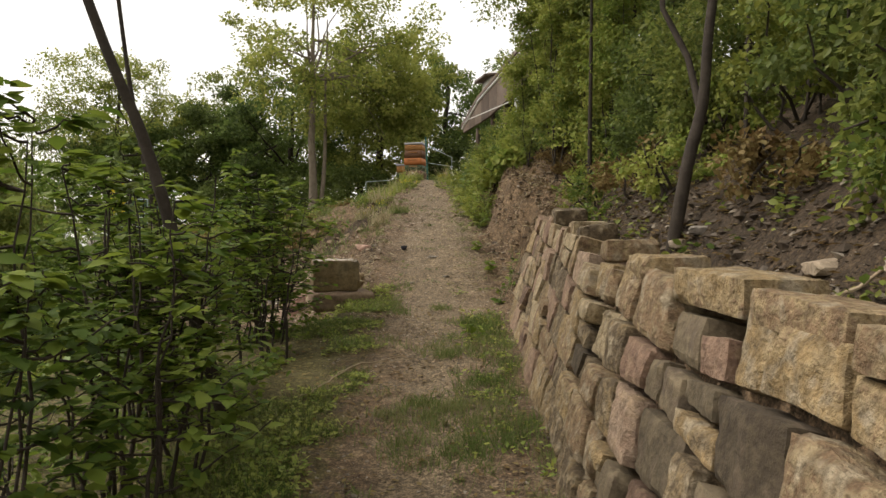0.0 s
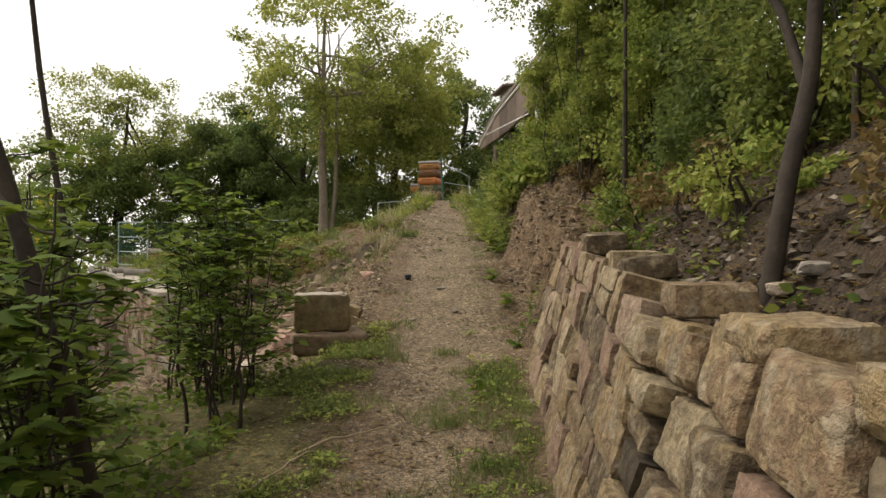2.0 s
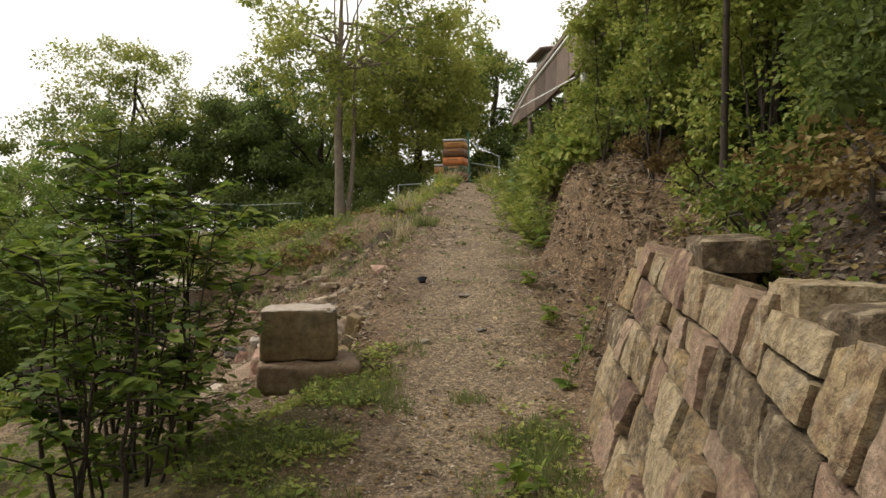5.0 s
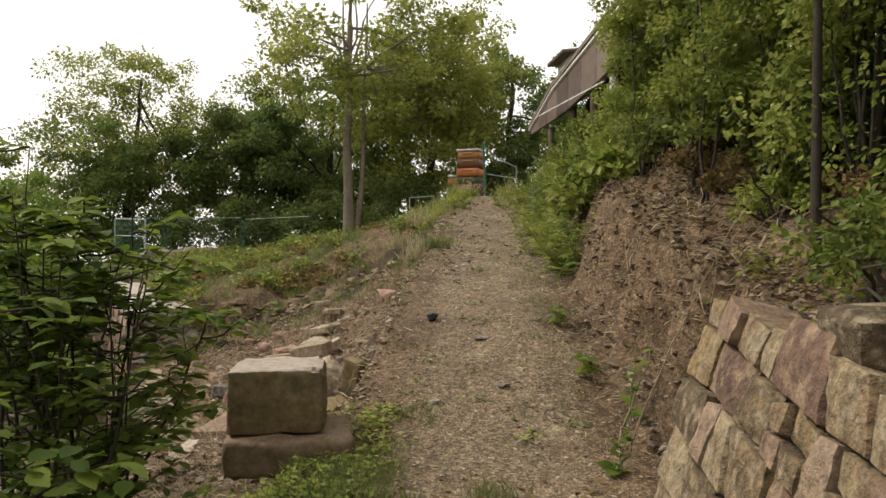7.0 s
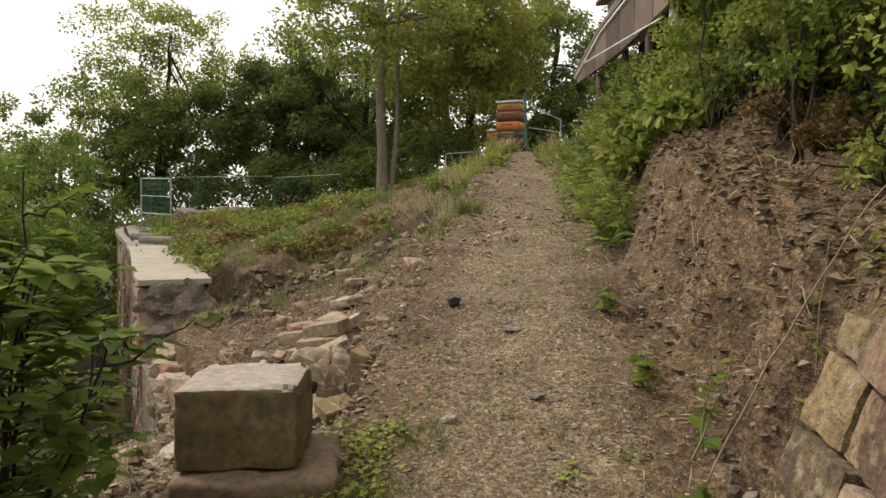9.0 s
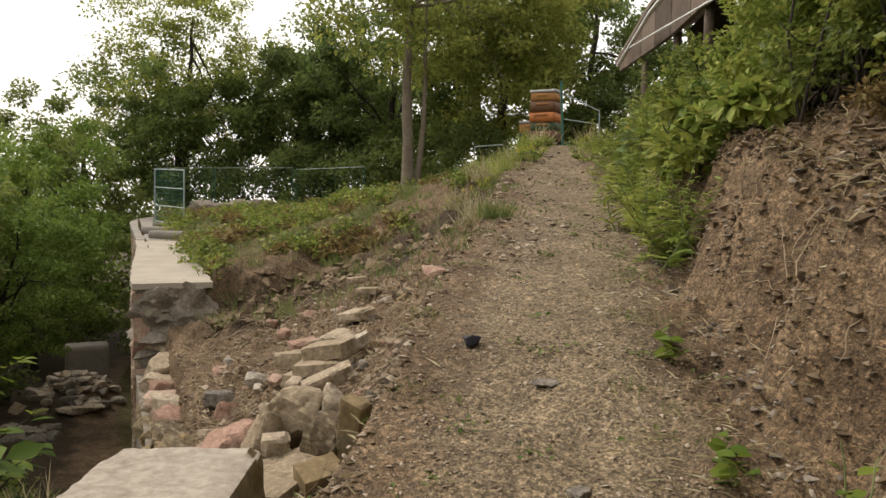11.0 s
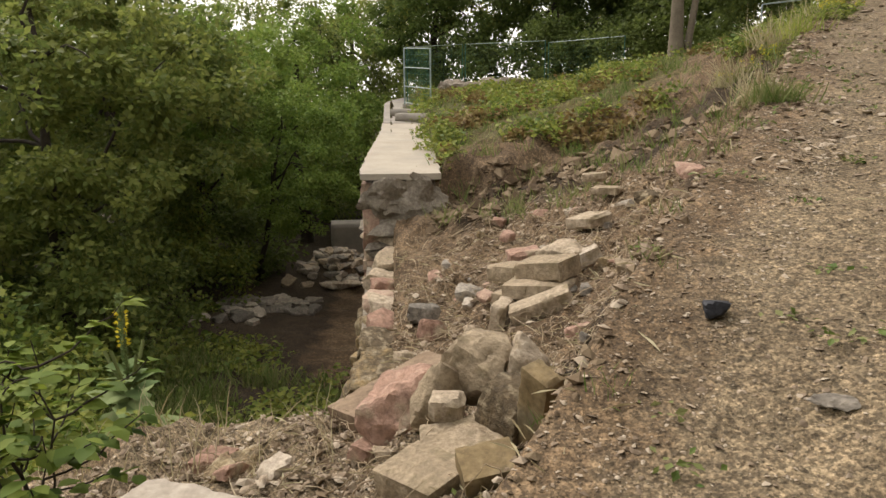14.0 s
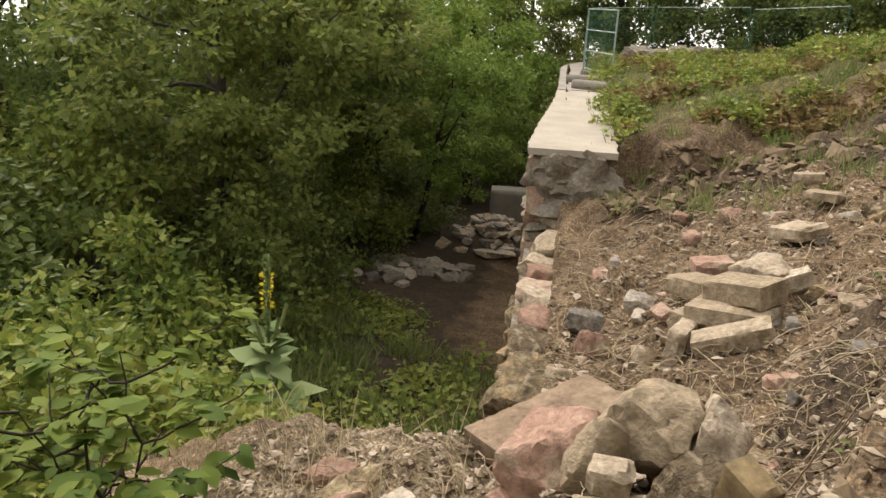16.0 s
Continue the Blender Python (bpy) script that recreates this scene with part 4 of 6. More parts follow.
for (x, y), hgt, lean in (((-0.36, 19.7), 1.2, 3),):
    ob = mesh("fence_post", *bar((0, 0, -0.15), (0, 0, hgt), 0.022, 8), M_GREENMET)
    ob.matrix_world = pose(x, y, ground_z(x, y), 0, -lean, 0)
    tagged(ob, "green metal fence post beside the beehives", "fence post", "green fence posts")
rail = thing("pipe_rail", "grey steel pipe rail on posts at the end of the path", "railing")
ga, gb = ground_z(-0.3, 19.8), ground_z(0.45, 20.6)
mesh("rail", *bar((-0.34, 19.75, ga + 0.95), (0.3, 20.6, ga + 0.76), 0.011), M_GALV, rail)
mesh("rail", *bar((-0.34, 19.75, ga + 0.5), (0.3, 20.6, ga + 0.5), 0.01), M_GALV, rail)
mesh("post", *bar((0.3, 20.6, gb - 0.2), (0.3, 20.6, ga + 0.78), 0.012), M_GALV, rail)
low_rail = thing("low_rail", "thin grey pipe rail beside the beehives", "railing")
gc = ground_z(-2.1, 20.4)
mesh("rail", *bar((-2.1, 20.4, gc + 0.5), (-1.55, 20.6, gc + 0.56), 0.013), M_GALV, low_rail)
mesh("post", *bar((-2.1, 20.4, gc - 0.1), (-2.1, 20.4, gc + 0.5), 0.013), M_GALV, low_rail)

# the shed on the bank: a long low roof edge with fascia boards, posts and a dark inside
shed = thing("shed", "weathered wooden shed with a low boarded roof edge", "shed")
SA, SB = np.array([0.52, 18.1]), np.array([1.36, 11.5])


def shed_at(s, out, z):
    p = SA + (SB - SA) * s
    d = (SB - SA) / np.linalg.norm(SB - SA)
    n = np.array([-d[1], d[0]])
    n = n if n[0] > 0 else -n
    return (p[0] + n[0] * out, p[1] + n[1] * out, z + 0.18)


def shed_plate(corners, thick, name, m, label=""):
    v = [shed_at(s, o, z) for s, o, z in corners] + [shed_at(s, o + thick, z - 0.01) for s, o, z in corners]
    n = len(corners)
    f = [tuple(range(n)), tuple(range(2 * n - 1, n - 1, -1))] + [(k, n + k, n + (k + 1) % n, (k + 1) % n) for k in range(n)]
    ob = mesh(name, v, f, m, shed, label, smooth=False)
    sharpen(ob.data)
    return ob


top_z = lambda s: 4.3 + 0.24 * min(1, s / 0.34) + 0.03 * s
low_z = lambda s: 4.2 - 0.2 * min(1, s / 0.5)
cuts = np.linspace(0.02, 1, 9)
for a, b in zip(cuts[:-1], cuts[1:]):
    shed_plate([(a + 0.002, 0, low_z(a)), (b - 0.002, 0, low_z(b)), (b - 0.002, 0, top_z(b)), (a + 0.002, 0, top_z(a))], 0.04, "fascia_board", M_BOARD)
for a, b in ((0.0, 0.34), (0.34, 1.0)):
    shed_plate([(a, -0.03, top_z(a) - 0.012), (b, -0.03, top_z(b) - 0.012), (b, -0.03, top_z(b) + 0.012), (a, -0.03, top_z(a) + 0.012)], 0.03, "verge_trim", M_WHITE, "thin white roof edge trim")
v = [shed_at(0, -0.04, 4.32), shed_at(0.34, -0.04, 4.58), shed_at(1, -0.04, 4.62), shed_at(1, 3.4, 6.4), shed_at(0.34, 3.4, 6.4), shed_at(0.0, 3.4, 6.2)]
mesh("roof", v + [(x, y, z + 0.06) for x, y, z in v], [(0, 5, 4, 3, 2, 1), (6, 7, 8, 9, 10, 11)] + [(k, (k + 1) % 6, 6 + (k + 1) % 6, 6 + k) for k in range(6)], M_BOARD, shed, smooth=False)
mesh("gutter_pole", *bar(shed_at(0.2, -0.08, 4.3), shed_at(0.86, -0.08, 3.84), 0.011, 8), M_WHITE, shed, "white pole under the roof edge")
mesh("back_wall", [shed_at(0.05, 1.0, 2.4), shed_at(1, 1.0, 2.4), shed_at(1, 1.0, 5.1), shed_at(0.05, 1.0, 4.8), shed_at(0.05, 1.1, 2.4), shed_at(1, 1.1, 2.4), shed_at(1, 1.1, 5.1), shed_at(0.05, 1.1, 4.8)], [(0, 1, 2, 3), (7, 6, 5, 4), (0, 4, 5, 1), (1, 5, 6, 2), (2, 6, 7, 3), (3, 7, 4, 0)], M_DARKWOOD, shed, "dark boarded back wall", smooth=False)
for s in (0.24, 0.5, 0.68, 0.82, 0.95):
    x, y, z = shed_at(s, 0.1, 0)
    ob = mesh("post", *put(rough_box(0.09, 0.09, 1.7, 0.008, 0.003, 3, 0.2), pose(x, y, 3.4)), M_WHITE if s in (0.82,) else M_BOARD, shed)
dorm = thing("roof_dormer", "small white dormer with a flat overhanging roof", "dormer")
mesh("roof", *put(rough_box(0.8, 1.1, 0.06, 0.01, 0.003, 2, 0.2), pose(1.17, 15.2, 5.08, 4, -6, 8)), M_BOARD, dorm)
mesh("wall", *put(rough_box(0.5, 0.9, 0.5, 0.01, 0.003, 2, 0.2), pose(1.17, 15.2, 4.85, 0, 0, 8)), M_WHITE, dorm)


# ---- trees ----
def limb_set(base, top, r0, crowns, seed, sides=8, wob=0.05, branches=7, low=4):
    rgn = np.random.RandomState(seed)
    np.random.seed(seed)
    tr = bend(base, top, 12, 0, wob)
    sets = [tube(tr, np.linspace(r0, r0 * 0.25, 12) * np.array([1.35] + [1.0] * 11), sides, 0.04)]
    for k in range(min(branches, len(crowns))):
        c = crowns[k]
        i0 = min(10, max(low, int(12 * rgn.uniform(0.3, 0.85))))
        sets.append(tube(bend(tr[i0], c, 7, 0.15, 0.06), np.linspace(r0 * 0.3, r0 * 0.05, 7), 5))
    return merge(*sets)


def tree(x, y, height_, r0, crown_r, crown_h, label, seed, material, leaf=0.15, n=11000, bark=M_BARK, trunk_lean=(0, 0), crown_low=0.35, nclump=70, group="woodland trees", zbase=None, shift=(0, 0)):
    """A tapering trunk with limbs, and a ragged crown of separate leaf clumps."""
    np.random.seed(seed)
    z0 = float(height(x, y)) - 0.1 if zbase is None else zbase
    t = thing("tree", label, "tree", group)
    cz = z0 + height_ - crown_h / 2
    nclump = int(nclump * 1.9)
    d = unit(np.random.randn(nclump, 3)) * (rand(nclump, 0.35, 1.0) ** 0.55)[:, None]
    wob = 1 + 0.45 * np.array([fbm(*(q * 1.7 + seed), 1.0) for q in d])
    c = np.array([x + trunk_lean[0] + shift[0], y + trunk_lean[1] + shift[1], cz]) + d * wob[:, None] * np.array([crown_r, crown_r, crown_h / 2])
    c[:, 2] = np.maximum(c[:, 2], z0 + crown_low)
    rr = rand(nclump, 0.2, 0.55) * crown_r * 0.42
    n, leaf = int(n * 1.3), leaf * 0.76
    pts, al = clump_points(c, rr, n // nclump, 0.65)
    top = (x + trunk_lean[0], y + trunk_lean[1], z0 + height_ * 0.86)
    mesh("trunk", *limb_set((x, y, z0), top, r0, c, seed), bark, t)
    mesh("crown", *leaves(pts, al, leaf * rand(len(pts), 0.6, 1.25), LEAF2, 0.45), material, t, smooth=False)
    return t


# the pale twin-trunked tree beyond the terrace
tw = thing("tree", "tall tree with two slim pale trunks and an airy crown", "tree")
np.random.seed(5)
tz = ground_z(-4.0, 22.0) - 0.1
d = unit(np.random.randn(120, 3)) * (rand(120, 0.3, 1) ** 0.6)[:, None]
c = np.array([-3.4, 22.2, 7.6]) + d * np.array([3.3, 2.6, 2.7])
c2 = np.array([-1.7, 22.6, 6.0]) + unit(np.random.randn(50, 3)) * rand(50, 0.2, 1)[:, None] * np.array([1.8, 1.5, 1.9])
c = np.concatenate([c, c2])
pts, al = clump_points(c, rand(len(c), 0.3, 0.7), 130, 0.55)
mesh("trunk", *limb_set((-3.82, 22, tz), (-3.9, 22.1, 9.2), 0.14, c, 41, wob=0.025, branches=14, low=7), M_BARKPALE, tw, "pale grey trunk")
mesh("trunk", *limb_set((-3.68, 22.1, tz), (-3.5, 22.3, 8.6), 0.075, c[::-1], 42, wob=0.025, branches=10, low=8), M_BARKPALE, tw, "pale grey slimmer trunk")
mesh("crown", *leaves(pts, al, 0.125 * rand(len(pts), 0.6, 1.25), LEAF2, 0.45), L_AIRY, tw, smooth=False)

WOODS = "dense leafy broadleaf tree in the woodland below"
# behind the hives and the twin trunks
tree(-2.0, 25.5, 6.4, 0.16, 2.6, 6.0, "dense dark-leaved tree behind the beehives", 50, L_AIRY, 0.16, 16000, crown_low=0.2)
tree(0.2, 27.5, 5.6, 0.14, 2.2, 5.2, "dense dark-leaved tree behind the beehives", 51, L_MID, 0.16, 11000, crown_low=0.2)
tree(-5.6, 27.0, 5.3, 0.16, 2.8, 5.1, "dense dark-leaved tree behind the fence", 52, L_MID, 0.16, 23800, crown_low=0.1)
tree(-8.6, 27.5, 5.3, 0.16, 2.6, 5.0, "dense dark-leaved tree behind the fence", 53, L_DARK, 0.16, 23800, crown_low=0.1)
tree(-3.2, 30.0, 7.0, 0.16, 3.0, 6.8, WOODS, 54, L_TREE, 0.18, 12000, crown_low=0.1)
tree(-11.8, 26.2, 7.4, 0.14, 2.7, 5.6, "tall leafy tree with a ragged open top", 55, L_AIRY, 0.145, 15000, nclump=85, crown_low=1.2, zbase=1.3)
tree(-11.3, 25.6, 4.6, 0.14, 2.4, 4.4, WOODS, 70, L_MID, 0.15, 18000, crown_low=0.2)
tree(-17.5, 29.5, 8.6, 0.2, 3.6, 9.0, WOODS, 71, L_TREE, 0.18, 20000)
tree(-22.0, 26.0, 7.8, 0.2, 3.8, 8.6, WOODS, 72, L_TREE, 0.18, 18000)
tree(-16.0, 26.0, 7.8, 0.18, 3.4, 8.0, WOODS, 56, L_TREE, 0.16, 22100)
tree(-14.0, 22.5, 6.8, 0.16, 2.8, 6.4, WOODS, 57, L_ACACIA, 0.15, 23800, crown_low=0.3)
tree(-19.5, 24.0, 7.4, 0.18, 3.6, 8.0, WOODS, 58, L_MID, 0.17, 22100)
tree(-18.0, 18.5, 8.4, 0.18, 3.4, 8.0, WOODS, 59, L_MID, 0.16, 23800)
tree(-14.8, 16.5, 6.4, 0.14, 2.7, 6.0, WOODS, 60, L_ACACIA, 0.14, 25500, crown_low=0.3)
tree(-20.0, 13.0, 9.5, 0.18, 3.8, 9.0, WOODS, 61, L_MID, 0.17, 22100)
tree(-15.0, 11.5, 7.6, 0.14, 2.9, 7.2, WOODS, 62, L_MID, 0.14, 25500, crown_low=0.2)
tree(-16.0, 6.5, 9.0, 0.16, 3.4, 8.4, WOODS, 63, L_MID, 0.15, 22100)
tree(-11.7, 18.3, 4.6, 0.07, 1.35, 3.3, "bright green leafy tree just below the wall", 64, L_ACACIA, 0.1, 11000, crown_low=1.3, trunk_lean=(1.6, -0.2))
np.random.seed(99)
far_c = []
for k in range(420):
    a = radians(rand(1, -8, 125)[0])
    r_ = rand(1, 36, 60)[0]
    far_c.append((-math.sin(a) * r_, 6 + math.cos(a) * r_, rand(1, -5, 1.6 + 1.6 * math.sin(a * 5) * math.sin(a * 11 + 1))[0]))
pts, al = clump_points(far_c, rand(420, 1.2, 2.6), 110, 0.75)
tagged(mesh("far_woods", *leaves(pts, al, 0.42 * rand(len(pts), 0.6, 1.2), LEAF2, 0.4), L_TREE, smooth=False), "far green woodland on the hillside beyond", "woods", kind="stuff")
tree(-11.4, 14.8, 6.4, 0.13, 2.5, 4.6, WOODS, 74, L_TREE, 0.15, 20000, crown_low=1.7)
tree(-9.2, 12.4, 5.2, 0.11, 2.0, 3.4, WOODS, 75, L_TREE, 0.14, 14000, crown_low=1.9)
tree(-12.6, 17.6, 6.0, 0.12, 2.2, 4.2, WOODS, 76, L_ACACIA, 0.15, 15000, crown_low=1.7)
tree(-24.0, 30.0, 7.6, 0.2, 4.4, 8.6, WOODS, 65, L_TREE, 0.2, 18700)
tree(-9.5, 33.0, 6.5, 0.2, 3.6, 6.2, WOODS, 66, L_TREE, 0.2, 18700)
tree(3.5, 30.0, 5.0, 0.2, 3.0, 4.6, WOODS, 67, L_DARK, 0.18, 13600)
tree(-25.0, 19.0, 8.4, 0.2, 4.6, 9.5, WOODS, 68, L_TREE, 0.2, 18700)


# added trees, crowns out of view, that keep skylight off the bank
for k, (x, y, hh) in enumerate(((3.3, 1.6, 6.4), (3.1, 4.6, 6.6), (3.5, 7.3, 6.2))):
    tree(x, y, hh, 0.07, 1.9, 3.2, "added tree with an unseen crown shading the bank thicket", 300 + k, L_MID, 0.12, 8500, crown_low=2.8, group="trees over the bank")


def bush(x, y, r, h, label, seed, material, leaf=0.09, n=5000, nclump=36, kind=LEAF2, zb=None, stems=6, name="bush", cat="bush", group="bushes", squash=0.7, sx=1.0, lift=0.0):
    """Stems from the ground under clumps of leaves, ragged in outline."""
    np.random.seed(seed)
    z0 = ground_z(x, y) if zb is None else zb
    b = thing(name, label, cat, group)
    d = unit(np.random.randn(nclump, 3)) * (rand(nclump, 0.2, 1.0) ** 0.5)[:, None]
    d[:, 2] = np.abs(d[:, 2]) * 1.25 - 0.25
    c = np.array([x, y, z0 + lift + h * 0.25]) + d * np.array([r * sx, r, h * 0.75])
    pts, al = clump_points(c, rand(nclump, 0.25, 0.5) * min(r, h) * 0.75, n // nclump, squash)
    pts[:, 2] = np.maximum(pts[:, 2], height(pts[:, 0], pts[:, 1]) + 0.03)
    for k in range(stems):
        mesh("stem", *tube(bend((x + np.random.randn() * 0.1 * r, y + np.random.randn() * 0.1 * r, z0 - 0.08), c[k], 7, 0.05, 0.03), np.linspace(0.012, 0.004, 7), 5), M_BARK, b)
    mesh("foliage", *leaves(pts, al, leaf * rand(len(pts), 0.55, 1.25), kind, 0.5), material, b, smooth=False)
    return b


UNDER = "leafy green bush on the lower ground"
for k, (x, y, r, h) in enumerate(((-7.0, 10.2, 1.3, 1.5), (-8.8, 9.0, 1.6, 2.0), (-6.0, 8.6, 1.2, 1.3), (-8.2, 12.2, 1.4, 1.9), (-10.4, 11.0, 1.8, 2.6), (-10.2, 13.8, 1.4, 2.2), (-11.6, 16.0, 1.5, 2.4), (-12.6, 13.4, 2.0, 3.2), (-12.0, 9.0, 2.2, 3.4), (-13.0, 18.2, 1.7, 2.6), (-5.2, 7.2, 1.0, 1.3), (-7.4, 6.6, 1.6, 1.8), (-10.5, 6.5, 2.0, 2.8))):
    bush(x, y, r, h, UNDER, 80 + k, (L_BUSH, L_DARK, L_BUSH, L_TREE)[k % 4], 0.1 if r < 1.6 else 0.13, int(4600 * r), 40, group="bushes on the lower ground")
for k, (x, y, r, h) in enumerate(((-4.3, 4.5, 1.2, 1.2), (-4.8, 2.2, 1.4, 1.4), (-6.5, 4.0, 1.6, 2.0), (-9, 2.5, 2.0, 3.0), (-4.1, 8.6, 0.75, 0.8), (-4.6, 9.6, 0.7, 0.6), (-5.0, 9.0, 0.9, 1.0), (-6.2, 9.6, 0.9, 0.9))):
    bush(x, y, r, h, "leafy green bramble bush below the path edge", 110 + k, L_BUSH, 0.075, int(5000 * r), 40, kind=LEAF6, group="bushes below the path")

for k, (x, y, r, h) in enumerate(((-2.6, 23.8, 1.3, 1.5), (0.4, 24.2, 1.3, 1.5), (-5.0, 24.4, 1.4, 1.6), (-7.4, 24.3, 1.3, 1.5), (2.6, 23.0, 1.3, 1.6), (-9.6, 23.8, 1.3, 1.6))):
    bush(x, y, r, h, "dark leafy bush behind the fence and beehives", 230 + k, L_DARK, 0.11, 5200, 40, group="bushes behind the fence")

# the thicket on the right-hand bank
for k, (x, y, r, h) in enumerate(((2.3, 1.6, 0.8, 2.4), (2.1, 2.9, 0.7, 2.2), (2.5, 4.2, 0.8, 2.6), (2.3, 5.4, 0.8, 2.4), (2.4, 6.7, 0.8, 2.6), (2.2, 8.0, 0.8, 2.2), (1.9, 9.3, 0.75, 2.4), (1.65, 10.4, 0.55, 1.5), (1.85, 9.5, 0.5, 2.4), (1.75, 11.4, 0.5, 0.9), (1.95, 8.3, 0.45, 2.2), (2.2, 9.8, 0.9, 3.4), (3.4, 3.4, 1.2, 3.4), (3.4, 6.0, 1.2, 3.6), (3.3, 8.6, 1.2, 3.2), (3.2, 10.8, 1.1, 1.9), (3.6, 1.0, 1.2, 3.4))):
    # below y 7.5 darker leaf colours stand in for the thicket's deep shade
    bush(x, y, r, h, "dense green thicket bush on the bank", 130 + k, (L_DARK, L_MID, L_DARK, L_TREE)[k % 4] if y < 7.5 else (L_BUSH, L_YELLOW, L_BUSH, L_TREE)[k % 4], 0.05, int(10500 * r * h / 2), 60, group="thicket on the bank", stems=8)
for k, (x, y, r, h) in enumerate(((1.55, 2.2, 0.35, 0.35), (1.5, 3.3, 0.3, 0.3), (1.45, 4.7, 0.35, 0.4), (1.5, 5.6, 0.35, 0.4), (1.4, 6.6, 0.35, 0.35), (1.8, 7.6, 0.3, 0.4), (1.75, 8.6, 0.3, 0.35), (1.6, 9.8, 0.3, 0.35), (1.2, 6.2, 0.2, 0.22), (1.6, 9.1, 0.22, 0.25))):
    bush(x, y, r, h, "low leafy undergrowth on the dirt bank", 160 + k, (L_BUSH, L_BROWN, L_YELLOW, L_BROWN)[k % 4], 0.04, 1300, 18, kind=LEAF2, group="low undergrowth", name="undergrowth", cat="undergrowth")

for k, (x, y, r, h) in enumerate(((1.75, 2.4, 0.45, 1.1), (1.9, 3.2, 0.5, 1.3), (2.0, 4.1, 0.5, 1.1), (1.85, 5.0, 0.42, 0.9), (1.8, 6.0, 0.42, 0.9), (2.0, 7.0, 0.38, 0.8), (1.7, 1.5, 0.4, 1.0), (2.0, 8.2, 0.35, 0.7), (1.9, 9.1, 0.3, 0.6))):
    bush(x, y, r, h, "leafy green climber and bramble on the bank", 210 + k, (L_TREE, L_DARK, L_BUSH)[k % 3], 0.043, 3600, 40, kind=LEAF6, name="bramble", cat="bramble", group="brambles on the bank")
for k, (x, y, r, h, up) in enumerate(((1.62, 9.9, 0.45, 1.9, 0.4), (1.75, 8.8, 0.42, 2.3, 0.6), (1.4, 11.0, 0.5, 1.0, 0.2), (1.6, 12.2, 0.45, 0.8, 0.1), (1.9, 7.9, 0.4, 2.4, 0.7), (1.7, 10.6, 0.45, 1.5, 0.4), (1.5, 9.3, 0.42, 1.4, 1.8), (1.45, 10.4, 0.42, 1.3, 1.8), (1.26, 10.6, 0.45, 1.2, 1.0))):
    bush(x, y, r, h, "tall airy shrub with yellowish leaves on the bank", 180 + k, (L_YELLOW, L_BUSH)[k % 2], 0.046, 8200, 60, group="tall shrubs on the bank", stems=3 if up > 0.9 else 7, lift=up)

for k, (x, y, r, h) in enumerate(((0.95, 13.2, 0.35, 0.8), (1.0, 14.4, 0.35, 0.8), (0.9, 15.6, 0.35, 0.7), (1.2, 12.2, 0.35, 0.8))):
    bush(x, y, r, h, "yellow-green shrub below the shed", 250 + k, (L_BUSH, L_YELLOW)[k % 2], 0.05, 3200, 30, group="shrubs below the shed")

# slim trunks on the bank
def slim_trunk(points, r, label, seed, fork=None):
    np.random.seed(seed)
    t = thing("slim_tree", label, "tree", "slim trees on the bank")
    p = np.array(points, float)
    s = np.linspace(0, len(p) - 1, 16)
    q = np.stack([np.interp(s, np.arange(len(p)), p[:, k]) for k in range(3)], -1)
    q[1:-1] = (q[:-2] + 2 * q[1:-1] + q[2:]) / 4
    sets = [tube(q, np.linspace(r * 1.25, r * 0.6, 16), 9, 0.03)]
    for f in fork or ():
        fp = np.array(f, float)
        s2 = np.linspace(0, len(fp) - 1, 10)
        g = np.stack([np.interp(s2, np.arange(len(fp)), fp[:, k]) for k in range(3)], -1)
        sets.append(tube(g, np.linspace(r * 0.75, r * 0.4, 10), 8, 0.03))
    mesh("trunk", *merge(*sets), M_BARK, t)
    c = np.array([q[-1] + np.random.randn(3) * [0.5, 0.5, 0.35] for _ in range(14)])
    pts, al = clump_points(c, rand(14, 0.25, 0.5), 170, 0.6)
    mesh("crown", *leaves(pts, al, 0.06 * rand(len(pts), 0.6, 1.2)), L_TREE, t, smooth=False)


g = ground_z
slim_trunk([(1.2, 3.92, g(1.2, 3.92) - 0.1), (1.3, 3.92, 1.98), (1.4, 3.95, 2.3), (1.42, 3.95, 2.7), (1.52, 4.0, 3.3), (1.65, 4.0, 4.4)], 0.031, "dark forked young tree leaning over the wall", 1,
           [[(1.4, 3.95, 2.2), (1.36, 4.1, 2.6), (1.25, 4.2, 2.9), (1.2, 4.25, 4.2)]])
for k, (x, y, lx, ly, hh, r) in enumerate(((1.55, 7.7, 0.02, 0.0, 3.0, 0.04), (1.5, 9.8, -0.05, 0.1, 2.6, 0.022), (1.68, 9.9, 0.05, 0.2, 2.6, 0.022), (1.9, 7.9, 0.35, 0.3, 3.0, 0.05), (2.1, 6.9, 0.2, 0.1, 3.2, 0.05), (2.6, 6.4, 0.1, 0, 3.2, 0.04), (2.8, 8.3, -0.2, 0, 3.2, 0.05), (1.9, 4.6, 0.1, 0, 3.4, 0.03))):
    z = g(x, y) - 0.1
    slim_trunk([(x, y, z), (x + lx * 0.25, y + ly * 0.3, z + hh * 0.3), (x + lx * 0.6, y + ly * 0.6, z + hh * 0.65), (x + lx, y + ly, z + hh)], r * 0.55, "slim dark young tree in the thicket", 10 + k)
